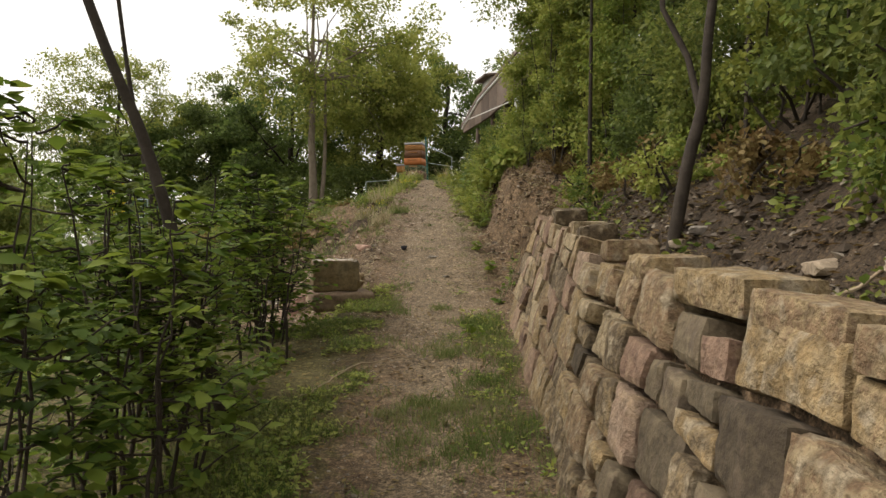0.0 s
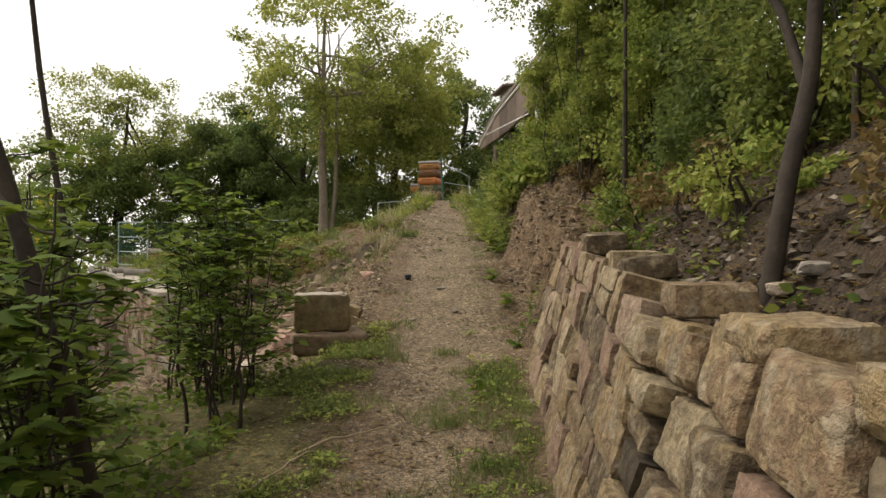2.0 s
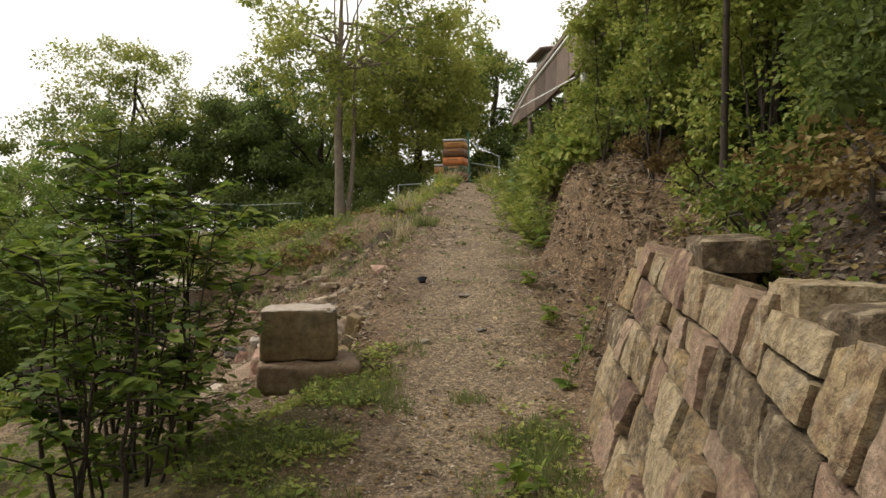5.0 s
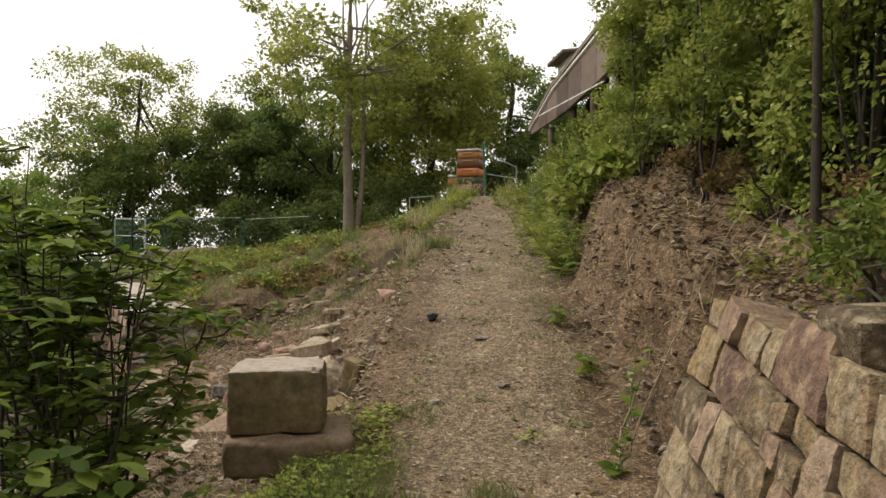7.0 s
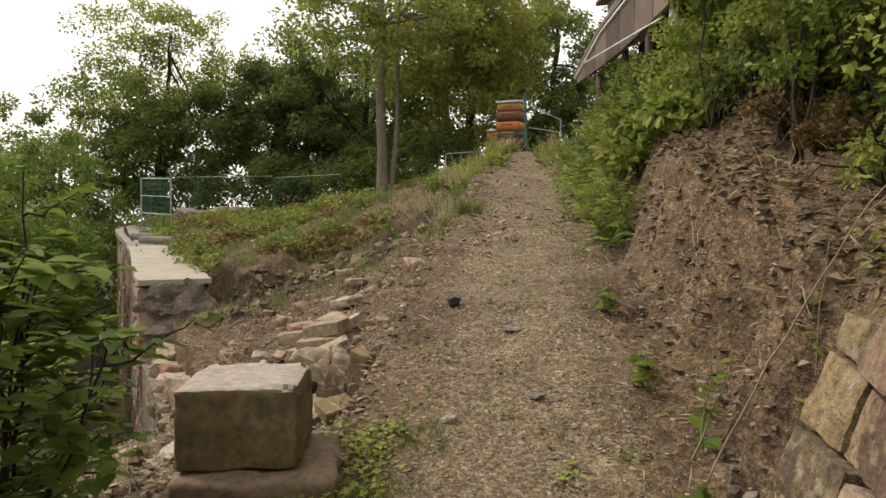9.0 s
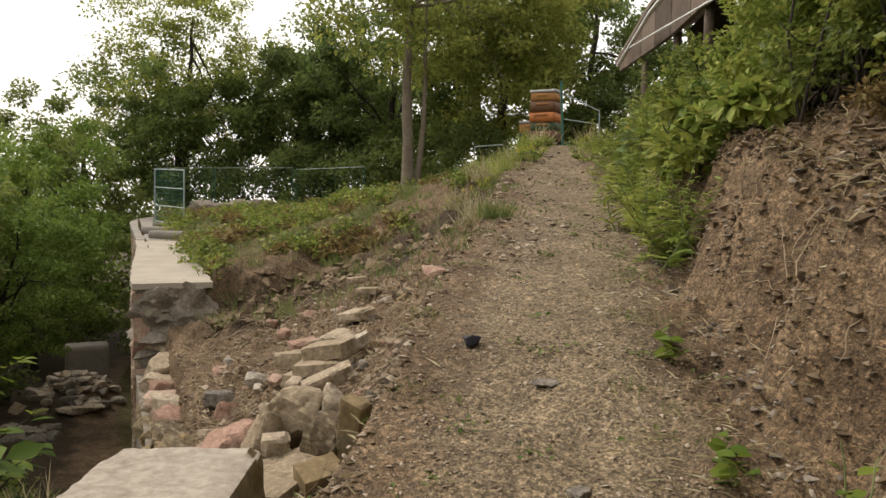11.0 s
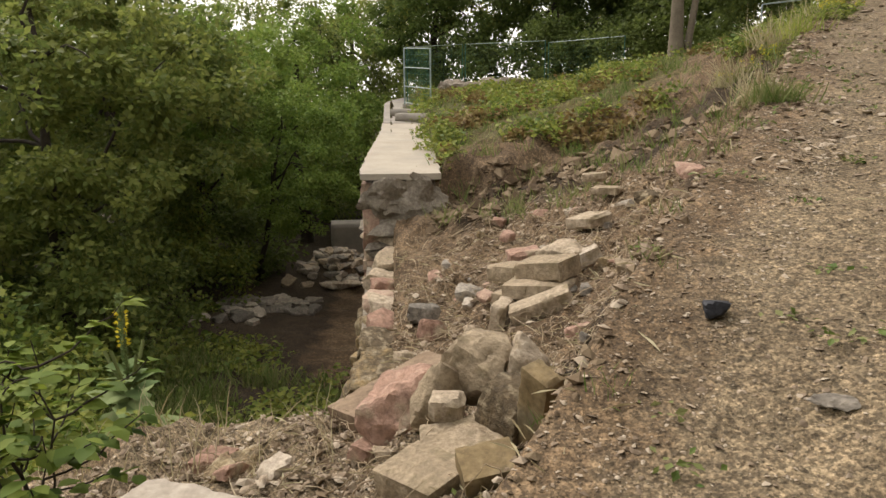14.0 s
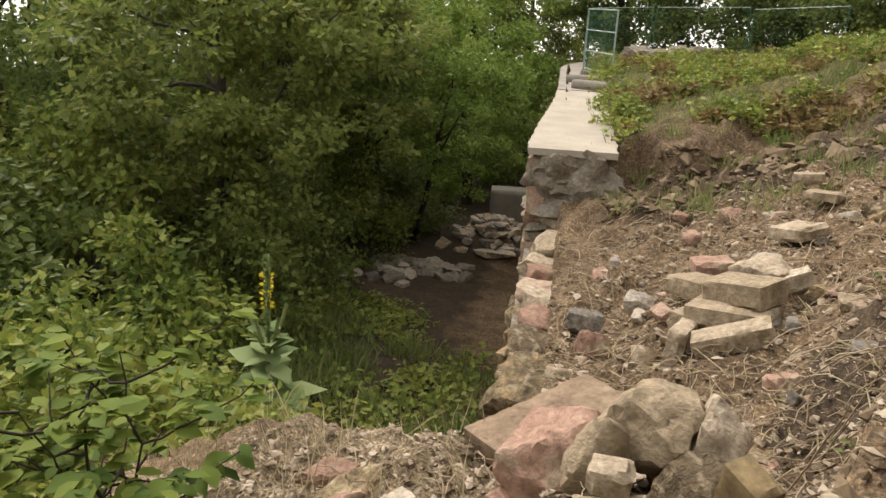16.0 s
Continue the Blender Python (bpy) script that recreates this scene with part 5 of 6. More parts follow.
# the leaning stems by the saplings
slim_trunk([(-1.12, 3.95, g(-1.12, 3.95) - 0.1), (-1.3, 3.92, 1.03), (-1.58, 3.88, 2.07), (-1.77, 3.8, 2.55), (-2.3, 3.8, 4.0)], 0.034, "leaning brown trunk among the saplings", 36)
for x, y, tx, r in ((-2.05, 5.3, -2.6, 0.02),):
    z = g(x, y) - 0.1
    slim_trunk([(x + 0.12, y, z), (x, y, z + 1.2), ((x + tx) / 2, y + 0.1, z + 2.4), (tx, y + 0.2, z + 4.2)], r, "slim leaning brown stem among the saplings", 30 + int(r * 1000))


# ---- young hornbeams beside the path ----
def sapling(x, y, h, seed, lean=(0, 0)):
    np.random.seed(seed)
    rgs = np.random.RandomState(seed)
    z = g(x, y) - 0.06
    t = thing("sapling", "young hornbeam sapling with dark stems and fresh green leaves", "sapling", "saplings beside the path")
    twigs, lp, la = [], [], []
    for k in range(rgs.randint(3, 6)):
        hh = h * rgs.uniform(0.7, 1.05)
        b = np.array([x + rgs.uniform(-0.1, 0.1), y + rgs.uniform(-0.1, 0.1), z])
        tip = b + [lean[0] + rgs.uniform(-0.2, 0.2), lean[1] + rgs.uniform(-0.2, 0.2), hh]
        q = bend(b, tip, 12, 0, 0.016)
        mesh("stem", *tube(q, np.linspace(0.012, 0.003, 12) * rgs.uniform(0.6, 1.15), 6, 0.04), M_BARK, t, "thin dark stem")
        for m in range(11):
            i0 = min(11, 3 + int(9 * rgs.rand() ** 0.8))
            a = rgs.uniform(0, 6.28)
            ln = rgs.uniform(0.18, 0.42) * (1.25 - 0.6 * i0 / 12)
            e = q[i0] + [math.cos(a) * ln, math.sin(a) * ln, ln * rgs.uniform(0.05, 0.7)]
            tw_ = bend(q[i0], e, 7, -0.02, 0.01)
            twigs.append(tube(tw_, np.linspace(0.005, 0.002, 7), 4))
            for s in range(13):
                f = rgs.uniform(0.15, 1.05)
                p = tw_[0] + (tw_[-1] - tw_[0]) * f + rgs.randn(3) * 0.012
                w = (1 if s % 2 else -1) * rgs.uniform(0.5, 1.1)
                lp.append(p)
                la.append((math.cos(a + w), math.sin(a + w), rgs.uniform(-0.35, 0.25)))
    tagged(mesh("twig_growth", *merge(*twigs), M_BARK, t), kind="stuff")
    mesh("foliage", *leaves(lp, la, 0.083 * rand(len(lp), 0.6, 1.25), LEAF6, 0.75), L_SAP, t)


for k, (x, y, h) in enumerate(((-1.3, 2.15, 1.4), (-1.12, 2.5, 1.3), (-1.3, 2.9, 1.5), (-1.22, 3.3, 1.35), (-1.6, 3.4, 1.6), (-1.35, 3.75, 1.2), (-1.75, 2.5, 1.5), (-2.1, 3.3, 1.4), (-1.72, 4.3, 1.5), (-1.95, 4.7, 1.5), (-1.55, 6.0, 1.3), (-1.42, 6.4, 1.45), (-1.68, 6.6, 1.55), (-1.52, 6.95, 1.4), (-1.75, 7.05, 1.45), (-1.95, 6.9, 1.4), (-1.3, 5.6, 1.1), (-2.25, 7.3, 1.2), (-2.35, 8.25, 0.95), (-1.55, 4.25, 1.3), (-2.4, 5.2, 1.6))):
    sapling(x, y, h * 1.13, 500 + k)

# ---- small plants ----
def tall_plant(x, y, h, label, seed, material, n=60, leaf=0.1, name="tall_plant", flower=None, stems=3, spread=0.12, cat="plant", group="tall plants at the bank foot", shape=LEAF6):
    np.random.seed(seed)
    r_ = np.random.RandomState(seed)
    z = g(x, y) - 0.03
    t = thing(name, label, cat, group)
    st, lp, la, fp = [], [], [], []
    for s in range(stems):
        b = (x + r_.randn() * spread * 0.5, y + r_.randn() * spread * 0.5, z)
        tip = (b[0] + r_.randn() * spread, b[1] + r_.randn() * spread, z + h * r_.uniform(0.7, 1))
        q = bend(b, tip, 9, 0, 0.008)
        mesh("stem", *tube(q, np.linspace(0.007, 0.002, 9), 5), M_STEMG, t)
        for m in range(n):
            f = r_.uniform(0.05, 1) ** 0.9
            a = r_.uniform(0, 6.28)
            lp.append(np.array(b) + (np.array(tip) - b) * f)
            la.append((math.cos(a), math.sin(a), r_.uniform(-0.2, 0.6)))
            if flower and f > 0.72:
                fp.append(lp[-1] + np.array(la[-1]) * 0.02)
    lp = np.array(lp)
    mesh("foliage", *leaves(lp, la, leaf * (1.2 - 0.75 * (lp[:, 2] - z) / h) * rand(len(lp), 0.7, 1.2), shape, 0.6), material, t)
    if fp:
        mesh("blossom", *leaves(fp, np.random.randn(len(fp), 3), 0.028, LEAF2, 0.1), flower, t, "small yellow flowers")
    return t


rg = np.random.RandomState(77)
for k in range(34):
    y = rg.uniform(10.9, 16.8)
    x = float(BANK_X(y)) + rg.uniform(-0.08, 0.6)
    tall_plant(x, y, rg.uniform(0.35, 0.85), "leafy yellow-green goldenrod on the bank edge", 600 + k, L_YELLOW if k % 3 else L_BUSH, 70, 0.13, "goldenrod", stems=6, spread=0.2, group="goldenrod on the bank", shape=LANCE)
for k in range(13):
    y = rg.uniform(10.8, 14.5)
    x = float(BANK_X(y)) + rg.uniform(0.2, 0.6)
    bush(x, y, 0.26, 0.34, "broad-leaved green shrub on the bank edge", 660 + k, L_YELLOW if k % 2 else L_BUSH, 0.1, 420, 12, kind=LEAF6, name="shrub", cat="shrub", group="shrubs on the bank edge", stems=4)
for k in range(56):
    y = rg.uniform(16.0, 18.9)
    x = rg.uniform(-1.8, -0.55) if k % 3 else rg.uniform(-0.1, 0.6)
    tall_plant(x, y, rg.uniform(0.12, 0.3), "leafy weed before the beehives", 760 + k, (L_YELLOW, L_BUSH)[k % 2], 26, 0.1, "weed", L_FLOWER if k % 5 == 0 else None, 4, 0.12, group="weeds before the beehives", shape=LANCE)
tall_plant(0.4, 13.2, 1.35, "tall pale mullein stalk beside the path", 690, L_MULL, 60, 0.12, "mullein", L_FLOWER, 1, 0.03, group="")
for x, y, h in ((0.74, 8.2, 0.62), (0.6, 7.6, 0.26), (0.62, 8.7, 0.24), (0.5, 9.6, 0.24), (0.28, 6.2, 0.2)):
    tall_plant(x, y, h, "small leafy weed on the gravel path edge", int(700 + h * 100), L_SAP, 9, 0.1, "weed", None, 2, 0.05, group="weeds at the path edge")


def mullein(x, y, h, seed, z=None):
    """A rosette of big felted leaves under a yellow flower spike."""
    np.random.seed(seed)
    z = g(x, y) if z is None else z
    t = thing("mullein", "large mullein with felted grey-green leaves and yellow flower spike", "plant")
    st = [tube(bend((x, y, z - 0.1), (x + 0.02, y, z + h), 10, 0, 0.006), np.linspace(0.018, 0.006, 10), 7)]
    lp, la, sz = [], [], []
    for k in range(38):
        a = k * 2.4 + 0.5 * np.random.randn()
        f = k / 38
        lp.append((x, y, z + 0.12 + f * h * 0.48))
        la.append((math.cos(a), math.sin(a), -0.4 + 1.0 * f + 0.2 * np.random.randn()))
        sz.append((0.52 - 0.36 * f) * np.random.uniform(0.75, 1.15))
    for k in range(5):
        a = k * 1.26
        e = (x + math.cos(a) * 0.16, y + math.sin(a) * 0.16, z + h * (0.66 + 0.04 * (k % 3)))
        st.append(tube(bend((x, y, z + h * 0.42), e, 6, -0.05), np.linspace(0.014, 0.016, 6), 6))
    mesh("stalk", *merge(*st), M_STEMG, t)
    v, f = leaves(lp, la, sz, LEAF6, 0.8)
    mesh("leaf_rosette", v, f, L_MULL, t, "broad felted grey-green leaves")
    n = 260
    q = rand(n, 0.5, 1.0) * h
    a = rand(n, 0, 6.28)
    mesh("bud_spike", *leaves(np.stack([x + 0 * q, y + 0 * q, z + q], -1), np.stack([np.cos(a), np.sin(a), 0.8 + 0 * a], -1), 0.045, LEAF2, 0.2), L_MULL, t)
    n = 70
    q = rand(n, 0.68, 0.9) * h
    a = rand(n, 0, 6.28)
    mesh("blossom", *leaves(np.stack([x + np.cos(a) * 0.025, y + np.sin(a) * 0.025, z + q], -1), np.stack([np.cos(a), np.sin(a), 0.3 + 0 * a], -1), 0.04, LEAF2, 0.0), L_FLOWER, t, "small yellow flowers")


mullein(-5.3, 10.65, 1.42, 4, -0.88)
mullein(-2.78, 6.25, 1.9, 6)


# ---- grass, litter and gravel ----
FINE = (BLADE[0] * [0.45, 1, 1.6], BLADE[1])


def tuft_set(pts, n, h, spread, kind=BLADE):
    c = np.repeat(np.asarray(pts, float), n, 0)
    c[:, :2] += np.random.randn(len(c), 2) * spread
    al = np.stack([np.random.randn(len(c)) * 0.45, np.random.randn(len(c)) * 0.45, np.ones(len(c))], -1)
    return leaves(c, al, h * rand(len(c), 0.4, 1.2), kind, 0.0)


def scatter(n, fx, fy, keep=lambda x, y: True):
    out = []
    while len(out) < n:
        y = fy()
        x = fx(y)
        if keep(x, y):
            out.append((x, y, g(x, y)))
    return out


np.random.seed(20)
rg = np.random.RandomState(21)
pts = scatter(780, lambda y: rg.choice([-1, 1], p=[0.75, 0.25]) * (rg.uniform(0.35, 1.1) + rg.randn() * 0.13) + (-0.25 if y < 7 else -0.1), lambda: rg.uniform(1.8, 8.3), lambda x, y: fbm(x, y, 5, 1.4) > rg.uniform(-0.12, 0.2) + 0.25 * max(0.0, y - 6.6) and x < 0.55) + scatter(260, lambda y: rg.uniform(-0.5, 0.5), lambda: rg.uniform(1.8, 7.4), lambda x, y: fbm(x, y, 25, 1.9) > 0.16)
tagged(mesh("path_grass", *tuft_set(pts, 26, 0.075, 0.045), L_GRASS), "short green grass tufts along the path", "grass", kind="stuff")
pts = scatter(50, lambda y: float(PATH_X(y)) + rg.choice([-1, 1]) * rg.uniform(0.45, 0.75), lambda: rg.uniform(8.2, 17), lambda x, y: x < float(BANK_X(y)) + 0.1)
tagged(mesh("edge_grass", *tuft_set(pts, 22, 0.08, 0.05), L_GRASS), "green grass tufts on the path edges", "grass", kind="stuff")
for x, y, h in ((-1.1, 14.6, 0.5), (-0.95, 15.3, 0.42), (-1.35, 15.0, 0.45), (-1.0, 16.2, 0.5), (-1.4, 16.6, 0.55), (-0.85, 17.0, 0.42), (-1.7, 16.0, 0.5), (0.2, 16.8, 0.42), (0.15, 17.8, 0.5), (-0.7, 18.2, 0.46)):
    tagged(mesh("grass_clump", *tuft_set([(x, y, g(x, y))], 130, h * 0.8, 0.1, FINE), L_STRAW if h > 0.44 else L_YELLOW), "tall pale arching clump of dry grass", "grass clump", "pale grass clumps")
tagged(mesh("grass_clump", *tuft_set([(-0.72, 12.3, g(-0.72, 12.3))], 260, 0.16, 0.09), L_GRASS), "low round green grass clump on the path edge", "grass clump")
pts = scatter(22, lambda y: rg.uniform(-3.6, -2.1), lambda: rg.uniform(8.6, 10.3))
tagged(mesh("mound_straw", *tuft_set(pts, 9, 0.26, 0.07, FINE), L_STRAW), "thin dry grass on the gravel mound", "dry grass", kind="stuff")
# low herbs on the terrace behind the broken wall
pts = np.array(scatter(3400, lambda y: rg.uniform(float(EDGE_X(y)) + 0.95, -1.3), lambda: rg.uniform(13.9, 22), lambda x, y: fbm(x, y, 2, 1.2) > -0.02 + 0.26 * max(0, min(1, (x - float(EDGE_X(y)) - 2.4) / 2.4)) and (x + 5.05) * -0.582 + (y - 13.6) * 0.813 > 0.5))
pts[:, 2] += rand(len(pts), 0.02, 0.14)
patch = np.array([fbm(x, y, 6, 1.3) for x, y, z in pts])
for nm, sel, m, tall, lab in (("withered_herbs", patch > 0.13, L_BROWN, 0.03, "withered brown herbs on the terrace"), ("terrace_herbs", (patch > 0.0) & (patch <= 0.13), L_YELLOW, 0.04, "low yellowing herbs on the terrace"), ("terrace_creepers", patch <= 0.0, L_BUSH, 0.07, "dark green creeping herbs on the terrace")):
    pp = np.repeat(pts[sel], 7, 0)
    pp = pp + np.random.randn(len(pp), 3) * [0.07, 0.07, tall]
    tagged(mesh(nm, *leaves(pp, np.random.randn(len(pp), 3) * [1, 1, 0.4], 0.075 * rand(len(pp), 0.6, 1.3), LEAF2, 0.45), m, smooth=False), lab, "undergrowth", kind="stuff")
pts = scatter(420, lambda y: rg.uniform(float(EDGE_X(y)) + 0.9, -1.0), lambda: rg.uniform(13.6, 22))
tagged(mesh("terrace_grass", *tuft_set(pts, 16, 0.2, 0.08), L_GRASS), "thin grass among herbs on the terrace", "grass", kind="stuff")
pts = scatter(420, lambda y: rg.uniform(-8.5, float(EDGE_X(y)) - 0.3), lambda: rg.uniform(9.8, 13.6), lambda x, y: fbm(x, y, 8, 0.9) > -0.1)
tagged(mesh("lower_grass", *tuft_set(pts, 18, 0.3, 0.1), L_GRASS), "long thin grass below the broken wall", "grass", kind="stuff")
pp = np.repeat(np.array(scatter(900, lambda y: rg.uniform(-9.0, float(EDGE_X(y)) - 0.5), lambda: rg.uniform(9.4, 14.5), lambda x, y: fbm(x, y, 8, 0.7) > -0.12)), 8, 0)
pp = pp + np.random.randn(len(pp), 3) * [0.12, 0.12, 0.05] + [0, 0, 0.1]
tagged(mesh("lower_herbs", *leaves(pp, np.random.randn(len(pp), 3) * [1, 1, 0.4], 0.09 * rand(len(pp), 0.5, 1.3), LEAF2, 0.5), L_BUSH, smooth=False), "low dark herbs below the broken wall", "undergrowth", kind="stuff")
pp = np.repeat(np.array(scatter(650, lambda y: rg.uniform(-3.4, -1.2), lambda: rg.uniform(1.6, 7.4), lambda x, y: fbm(x, y, 12, 1.0) > -0.2)), 9, 0)
pp = pp + np.random.randn(len(pp), 3) * [0.07, 0.07, 0.04] + [0, 0, 0.07]
tagged(mesh("sapling_undergrowth", *leaves(pp, np.random.randn(len(pp), 3) * [1, 1, 0.35], 0.055 * rand(len(pp), 0.5, 1.3), LEAF6, 0.5), L_SAP), "dark green undergrowth around the saplings", "undergrowth", kind="stuff")
pp = np.repeat(np.array(scatter(260, lambda y: rg.uniform(1.1, 2.0), lambda: rg.uniform(1.0, 8.0), lambda x, y: fbm(x, y, 15, 1.6) > 0.0)), 10, 0)
pp = pp + np.random.randn(len(pp), 3) * [0.05, 0.05, 0.03] + [0, 0, 0.05]
tagged(mesh("bank_ivy", *leaves(pp, np.random.randn(len(pp), 3) * [1, 1, 0.35], 0.042 * rand(len(pp), 0.5, 1.3), LEAF6, 0.5), L_BUSH), "green ivy creeping over the dark bank", "ivy", kind="stuff")
# small ground cover along the path
pp = np.repeat(np.array(scatter(900, lambda y: rg.choice([-1, 1], p=[0.8, 0.2]) * rg.uniform(0.35, 1.05) - 0.2, lambda: rg.uniform(1.8, 8.3), lambda x, y: fbm(x, y, 5, 1.4) > rg.uniform(-0.15, 0.15) and x < 0.55)), 9, 0)
pp = pp + np.random.randn(len(pp), 3) * [0.05, 0.05, 0.008] + [0, 0, 0.02]
tagged(mesh("ground_cover", *leaves(pp, np.random.randn(len(pp), 3) * [1, 1, 0.3], 0.04 * rand(len(pp), 0.5, 1.3), LEAF2, 0.7), L_YELLOW, smooth=False), "small green weeds covering the path edge", "weeds", kind="stuff")
pp = np.repeat(np.array(scatter(80, lambda y: float(PATH_X(y)) + rg.randn() * 0.6, lambda: rg.uniform(8, 15), lambda x, y: x < float(BANK_X(y)))), 14, 0)
pp = pp + np.random.randn(len(pp), 3) * [0.045, 0.045, 0.008] + [0, 0, 0.02]
tagged(mesh("path_weeds", *leaves(pp, np.random.randn(len(pp), 3) * [1, 1, 0.5], 0.032 * rand(len(pp), 0.5, 1.3), LEAF2, 0.6), L_GRASS, smooth=False), "small green weeds on the gravel path", "weeds", kind="stuff")
pp = np.array(scatter(4000, lambda y: rg.uniform(max(float(EDGE_X(y)) + 0.2, -4.2), float(BANK_X(y)) + 0.7), lambda: rg.uniform(7.8, 13.2), lambda x, y: abs(x - float(PATH_X(y)) + 0.1) > 0.5 * rg.rand() + 0.25))
pp[:, 2] += 0.015
tagged(mesh("straw_litter", *leaves(pp, np.random.randn(len(pp), 3) * [1, 1, 0.3], rand(len(pp), 0.04, 0.13), (np.array([(-0.018, 0, 0), (0.018, 0, 0), (0.012, 0.55, 0.08), (0, 1, 0.0)]), np.array([(0, 1, 2), (0, 2, 3)])), 0.6), L_STRAW, smooth=False), "dry straw and plant litter on the earth", "litter", kind="stuff")
# dry stalks and roots on the eroded slopes
sets = []
for k in range(1800):
    right = k % 6 == 0
    y = rg.uniform(7.6, 14)
    x = float(BANK_X(y)) + rg.uniform(0.1, 0.9) if right else rg.uniform(max(float(EDGE_X(y)) + 0.3, -4.2), -0.95)
    a, ln = rg.uniform(0, 6.28), rg.uniform(0.06, 0.2 if right else 0.34)
    x2, y2 = x + math.cos(a) * ln, y + math.sin(a) * ln
    p = bend((x, y, g(x, y) + 0.01), (x2, y2, g(x2, y2) + rg.uniform(0.01, 0.1)), 6, 0.02, 0.012)
    sets.append(tube(p, np.linspace(0.0035, 0.0015, 6), 4))
tagged(mesh("dry_stalks", *merge(*sets), M_TWIG), "dry stalks and bare roots on the earth slopes", "dry stalks", kind="stuff")
for k, (a, b, r) in enumerate((((-0.75, 5.1), (-0.3, 5.5), 0.008), ((-0.9, 4.6), (-0.62, 5.0), 0.006), ((1.5, 8.2), (1.0, 8.6), 0.012), ((0.9, 2.3), (1.5, 2.0), 0.008), ((-0.5, 8.7), (-1.0, 9.2), 0.006))):
    p = bend((*a, g(*a) + 0.02), (*b, g(*b) + 0.02), 9, 0.03, 0.01)
    tagged(mesh("dry_stick", *tube(p, np.linspace(r, r * 0.5, 9), 6, 0.05), M_TWIG), "thin dry stick lying on the ground", "stick", "dry sticks")
stalk = bend((0.72, 8.0, g(0.72, 8.0) - 0.02), (1.15, 7.3, 2.25), 14, 0.12, 0.006)
tagged(mesh("dry_stalk", *tube(stalk, np.linspace(0.005, 0.0022, 14), 5), M_TWIG), "long thin straw stalk leaning against the wall end", "stalk")
# dead leaves and withered stems on the bank
pp = np.array(scatter(5200, lambda y: float(BANK_X(y)) + abs(rg.randn()) * 0.5 + 0.25, lambda: rg.uniform(1.2, 12)))
pp[:, 2] += 0.012
tagged(mesh("leaf_litter", *leaves(pp, np.random.randn(len(pp), 3) * [1, 1, 0.15], 0.045 * rand(len(pp), 0.6, 1.3), LEAF2, 0.8), L_BROWN, smooth=False), "dead brown leaves on the bank", "leaf litter", kind="stuff")
pp = np.array(scatter(1900, lambda y: rg.uniform(-1.6, 0.5), lambda: rg.uniform(1.5, 7.5)))
pp[:, 2] += 0.012
tagged(mesh("path_litter", *leaves(pp, np.random.randn(len(pp), 3) * [1, 1, 0.15], 0.04 * rand(len(pp), 0.6, 1.3), LEAF2, 0.8), L_BROWN, smooth=False), "dead brown leaves on the path and under the saplings", "leaf litter", kind="stuff")


def pebbles(n, fx, fy, smin, smax, name, label, material=M_GRAVEL, keep=lambda x, y: True, thick=(0.22, 0.5)):
    base = CHIP
    vs, fs = [], []
    for k, (x, y, z) in enumerate(scatter(n, fx, fy, keep)):
        s = smin + (smax - smin) * rg.rand() ** 4
        m = np.array(Euler((rg.uniform(-0.4, 0.4), rg.uniform(-0.4, 0.4), rg.uniform(0, 6.28))).to_matrix())
        v = base[0] * (1 + 0.25 * rg.randn(len(base[0]), 1)) * [s * rg.uniform(0.8, 1.6), s, s * rg.uniform(*thick)]
        vs.append(v @ m.T + [x, y, z + s * 0.04])
        fs.append(base[1] + k * len(base[0]))
    tagged(mesh(name, np.concatenate(vs), np.concatenate(fs), material, smooth=False), label, "gravel", kind="stuff")


M_CLOD = mat("soil_clod", [(0.085, 0.058, 0.034), (0.14, 0.1, 0.06), (0.22, 0.165, 0.105)], 9.0, 0.95, 0.6, 60.0, "island", dist=0.01)
# clod colour darkened to hold the shade under the bank thicket
M_SHADEDIRT = mat("shaded_dirt", [(0.04, 0.03, 0.02), (0.075, 0.057, 0.04), (0.13, 0.103, 0.075)], 9.0, 0.95, 0.6, 60.0, "island", dist=0.01)
on_path = lambda x, y: x < float(BANK_X(y)) + 0.05 and (abs(x - float(PATH_X(y)) - 0.12 - 0.1 * math.sin(y * 1.3)) > 0.24 or rg.rand() < 0.3)
pebbles(15000, lambda y: float(PATH_X(y)) + 0.15 + rg.randn() * 0.55, lambda: rg.uniform(6.0, 12.5), 0.0035, 0.013, "path_gravel", "pale loose angular gravel on the path", keep=on_path, thick=(0.35, 0.75))
pebbles(2600, lambda y: rg.uniform(-0.9, 0.6), lambda: rg.uniform(1.8, 6.2), 0.003, 0.014, "lower_path_gravel", "sparse small stones trodden into the lower path", M_GREYCHIP, keep=on_path, thick=(0.35, 0.75))
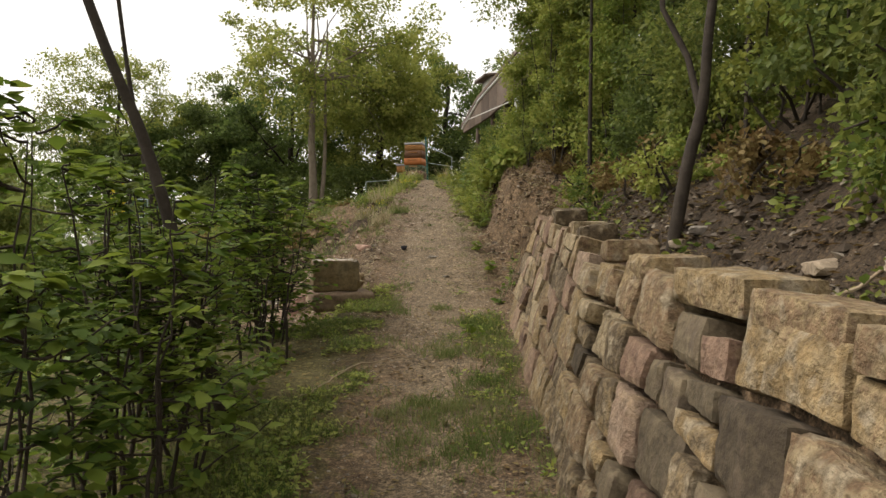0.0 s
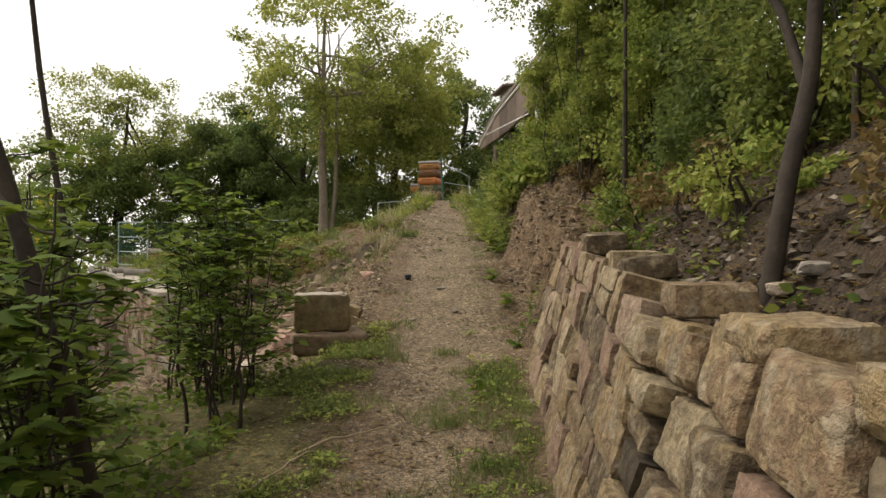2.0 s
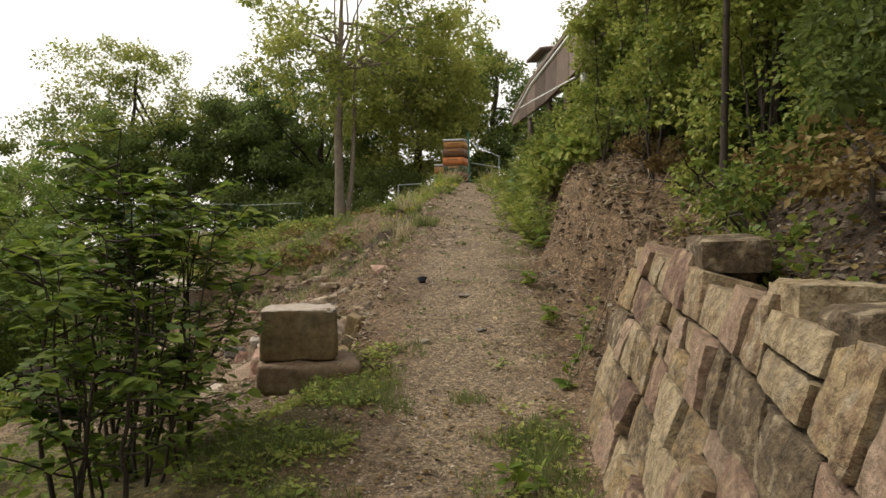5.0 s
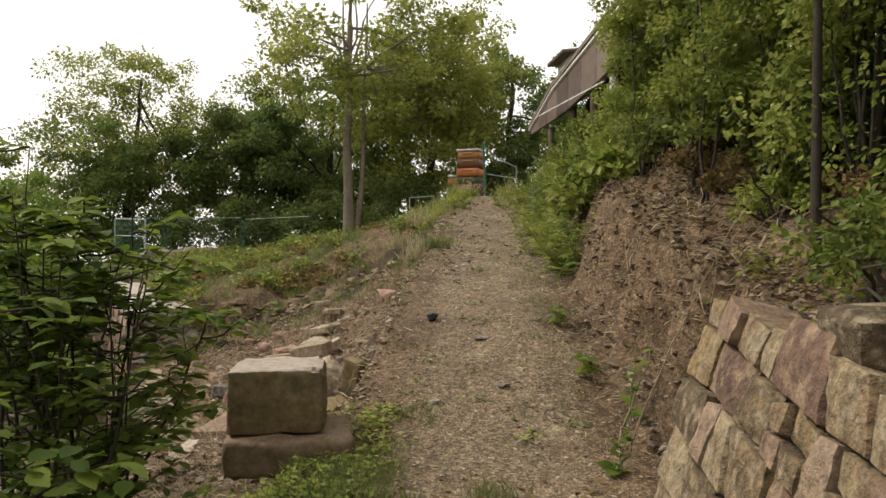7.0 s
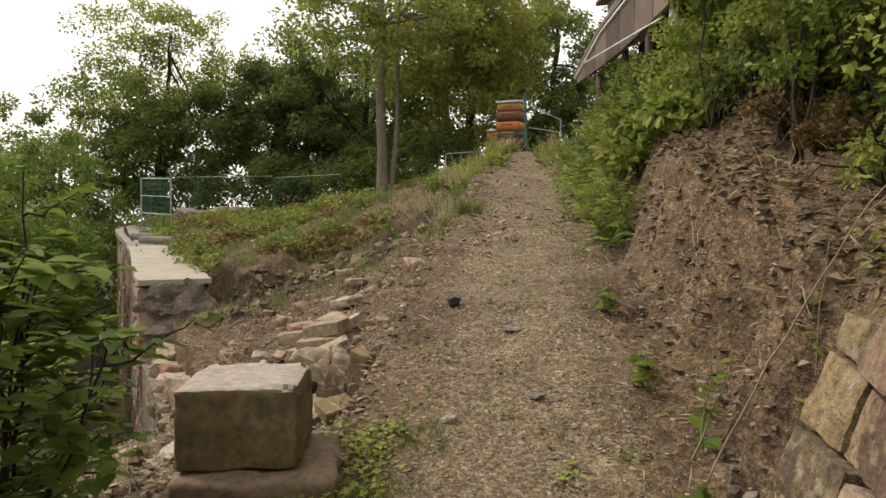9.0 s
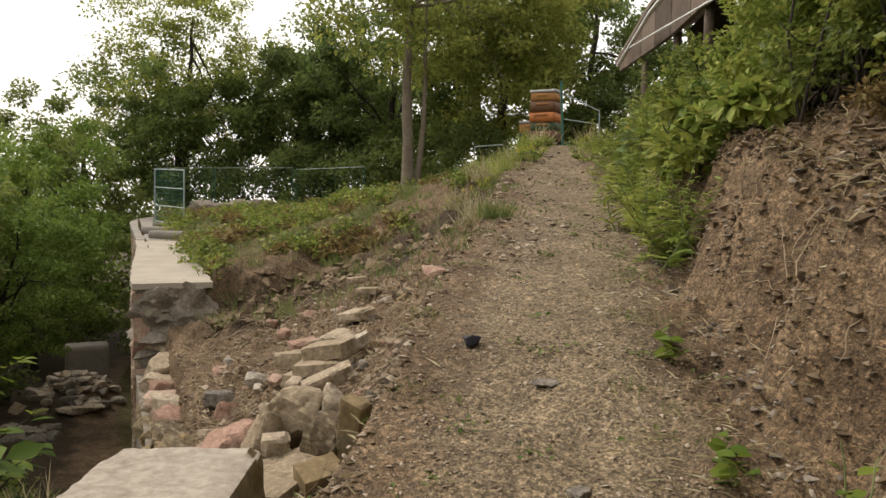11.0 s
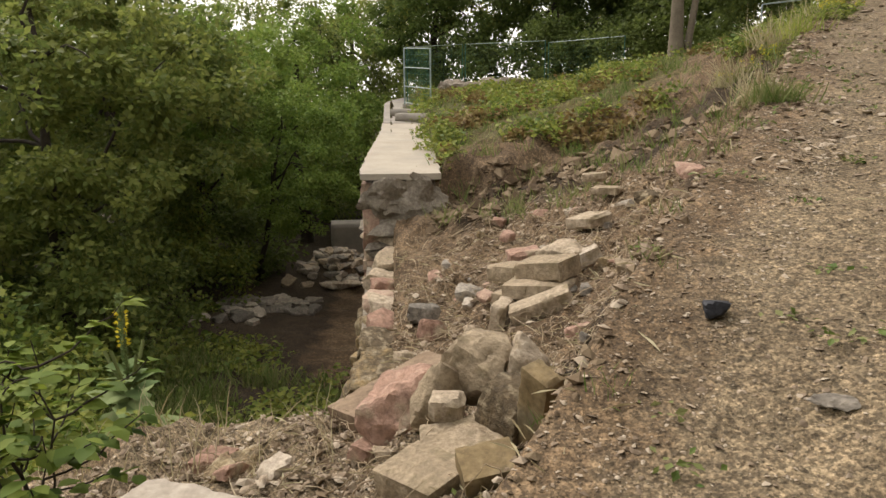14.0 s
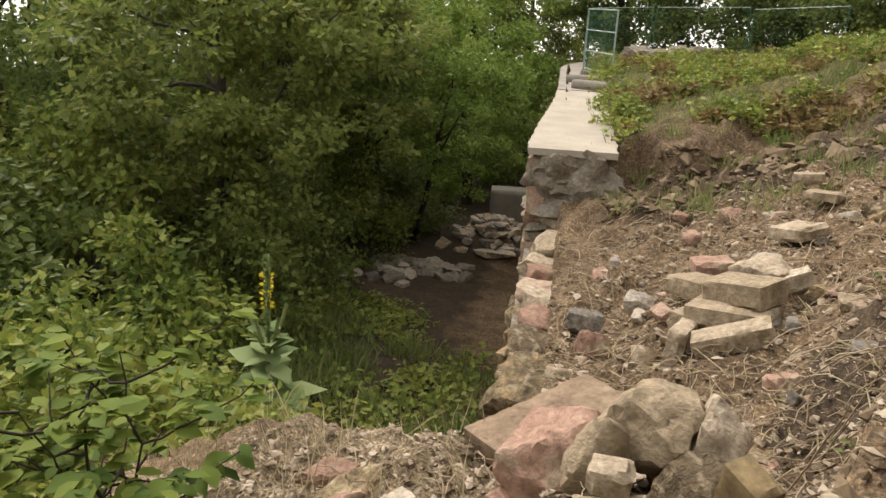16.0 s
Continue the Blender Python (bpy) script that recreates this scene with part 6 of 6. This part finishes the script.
pebbles(2600, lambda y: float(PATH_X(y)) + rg.randn() * 0.35, lambda: rg.uniform(11, 19), 0.007, 0.03, "upper_path_gravel", "pale loose gravel on the upper path", keep=on_path)
pebbles(11000, lambda y: rg.uniform(max(float(EDGE_X(y)) + 0.1, -3.6), -0.8), lambda: rg.uniform(8.2, 15), 0.005, 0.03, "slope_rubble", "small stone rubble on the earth slope", thick=(0.4, 0.8))
pebbles(6000, lambda y: float(BANK_X(y)) - 0.15 + abs(rg.randn()) * 0.45, lambda: rg.uniform(1.0, 13), 0.005, 0.028, "bank_rubble", "small stones in the earth bank", M_GREYCHIP, thick=(0.4, 0.8))
pebbles(4200, lambda y: rg.uniform(-3.2, -1.5), lambda: rg.uniform(8.3, 10.2), 0.006, 0.026, "mound_gravel", "gravel heap beside the broken wall", thick=(0.4, 0.8))
pebbles(5200, lambda y: float(BANK_X(y)) + 0.02 + abs(rg.randn()) * 0.4, lambda: rg.uniform(7.3, 14), 0.006, 0.03, "bank_clods", "crumbled earth clods on the eroded bank", M_CLOD, thick=(0.6, 1.0))
pebbles(7000, lambda y: rg.uniform(max(float(EDGE_X(y)) + 0.3, -3.8), -0.75), lambda: rg.uniform(8.2, 16.5), 0.006, 0.028, "slope_clods", "crumbled earth clods on the slope", M_CLOD, thick=(0.6, 1.0))
# these clods carry the bank's shade in their colour
pebbles(3200, lambda y: float(BANK_X(y)) + 0.2 + abs(rg.randn()) * 0.5, lambda: rg.uniform(0.8, 7.3), 0.006, 0.034, "dirt_clods", "crumbled earth behind the wall, coloured as if in shade", M_SHADEDIRT, thick=(0.6, 1.0))
pebbles(900, lambda y: rg.uniform(-4.4, -1.2), lambda: rg.uniform(11.0, 15.5), 0.02, 0.1, "edge_clods", "dark broken earth lumps below the terrace edge", M_CLOD, keep=lambda x, y: abs((x + 5.05) * -0.582 + (y - 13.6) * 0.813 + 0.1) < 0.55 and x > float(EDGE_X(y)) + 0.9, thick=(0.6, 1.0))
pebbles(5000, lambda y: rg.uniform(max(float(EDGE_X(y)) + 0.2, -3.6), -0.9), lambda: rg.uniform(8.3, 13.5), 0.005, 0.019, "pale_chips", "pale sharp stone chips on the slope", M_GRAVEL, thick=(0.4, 0.8))
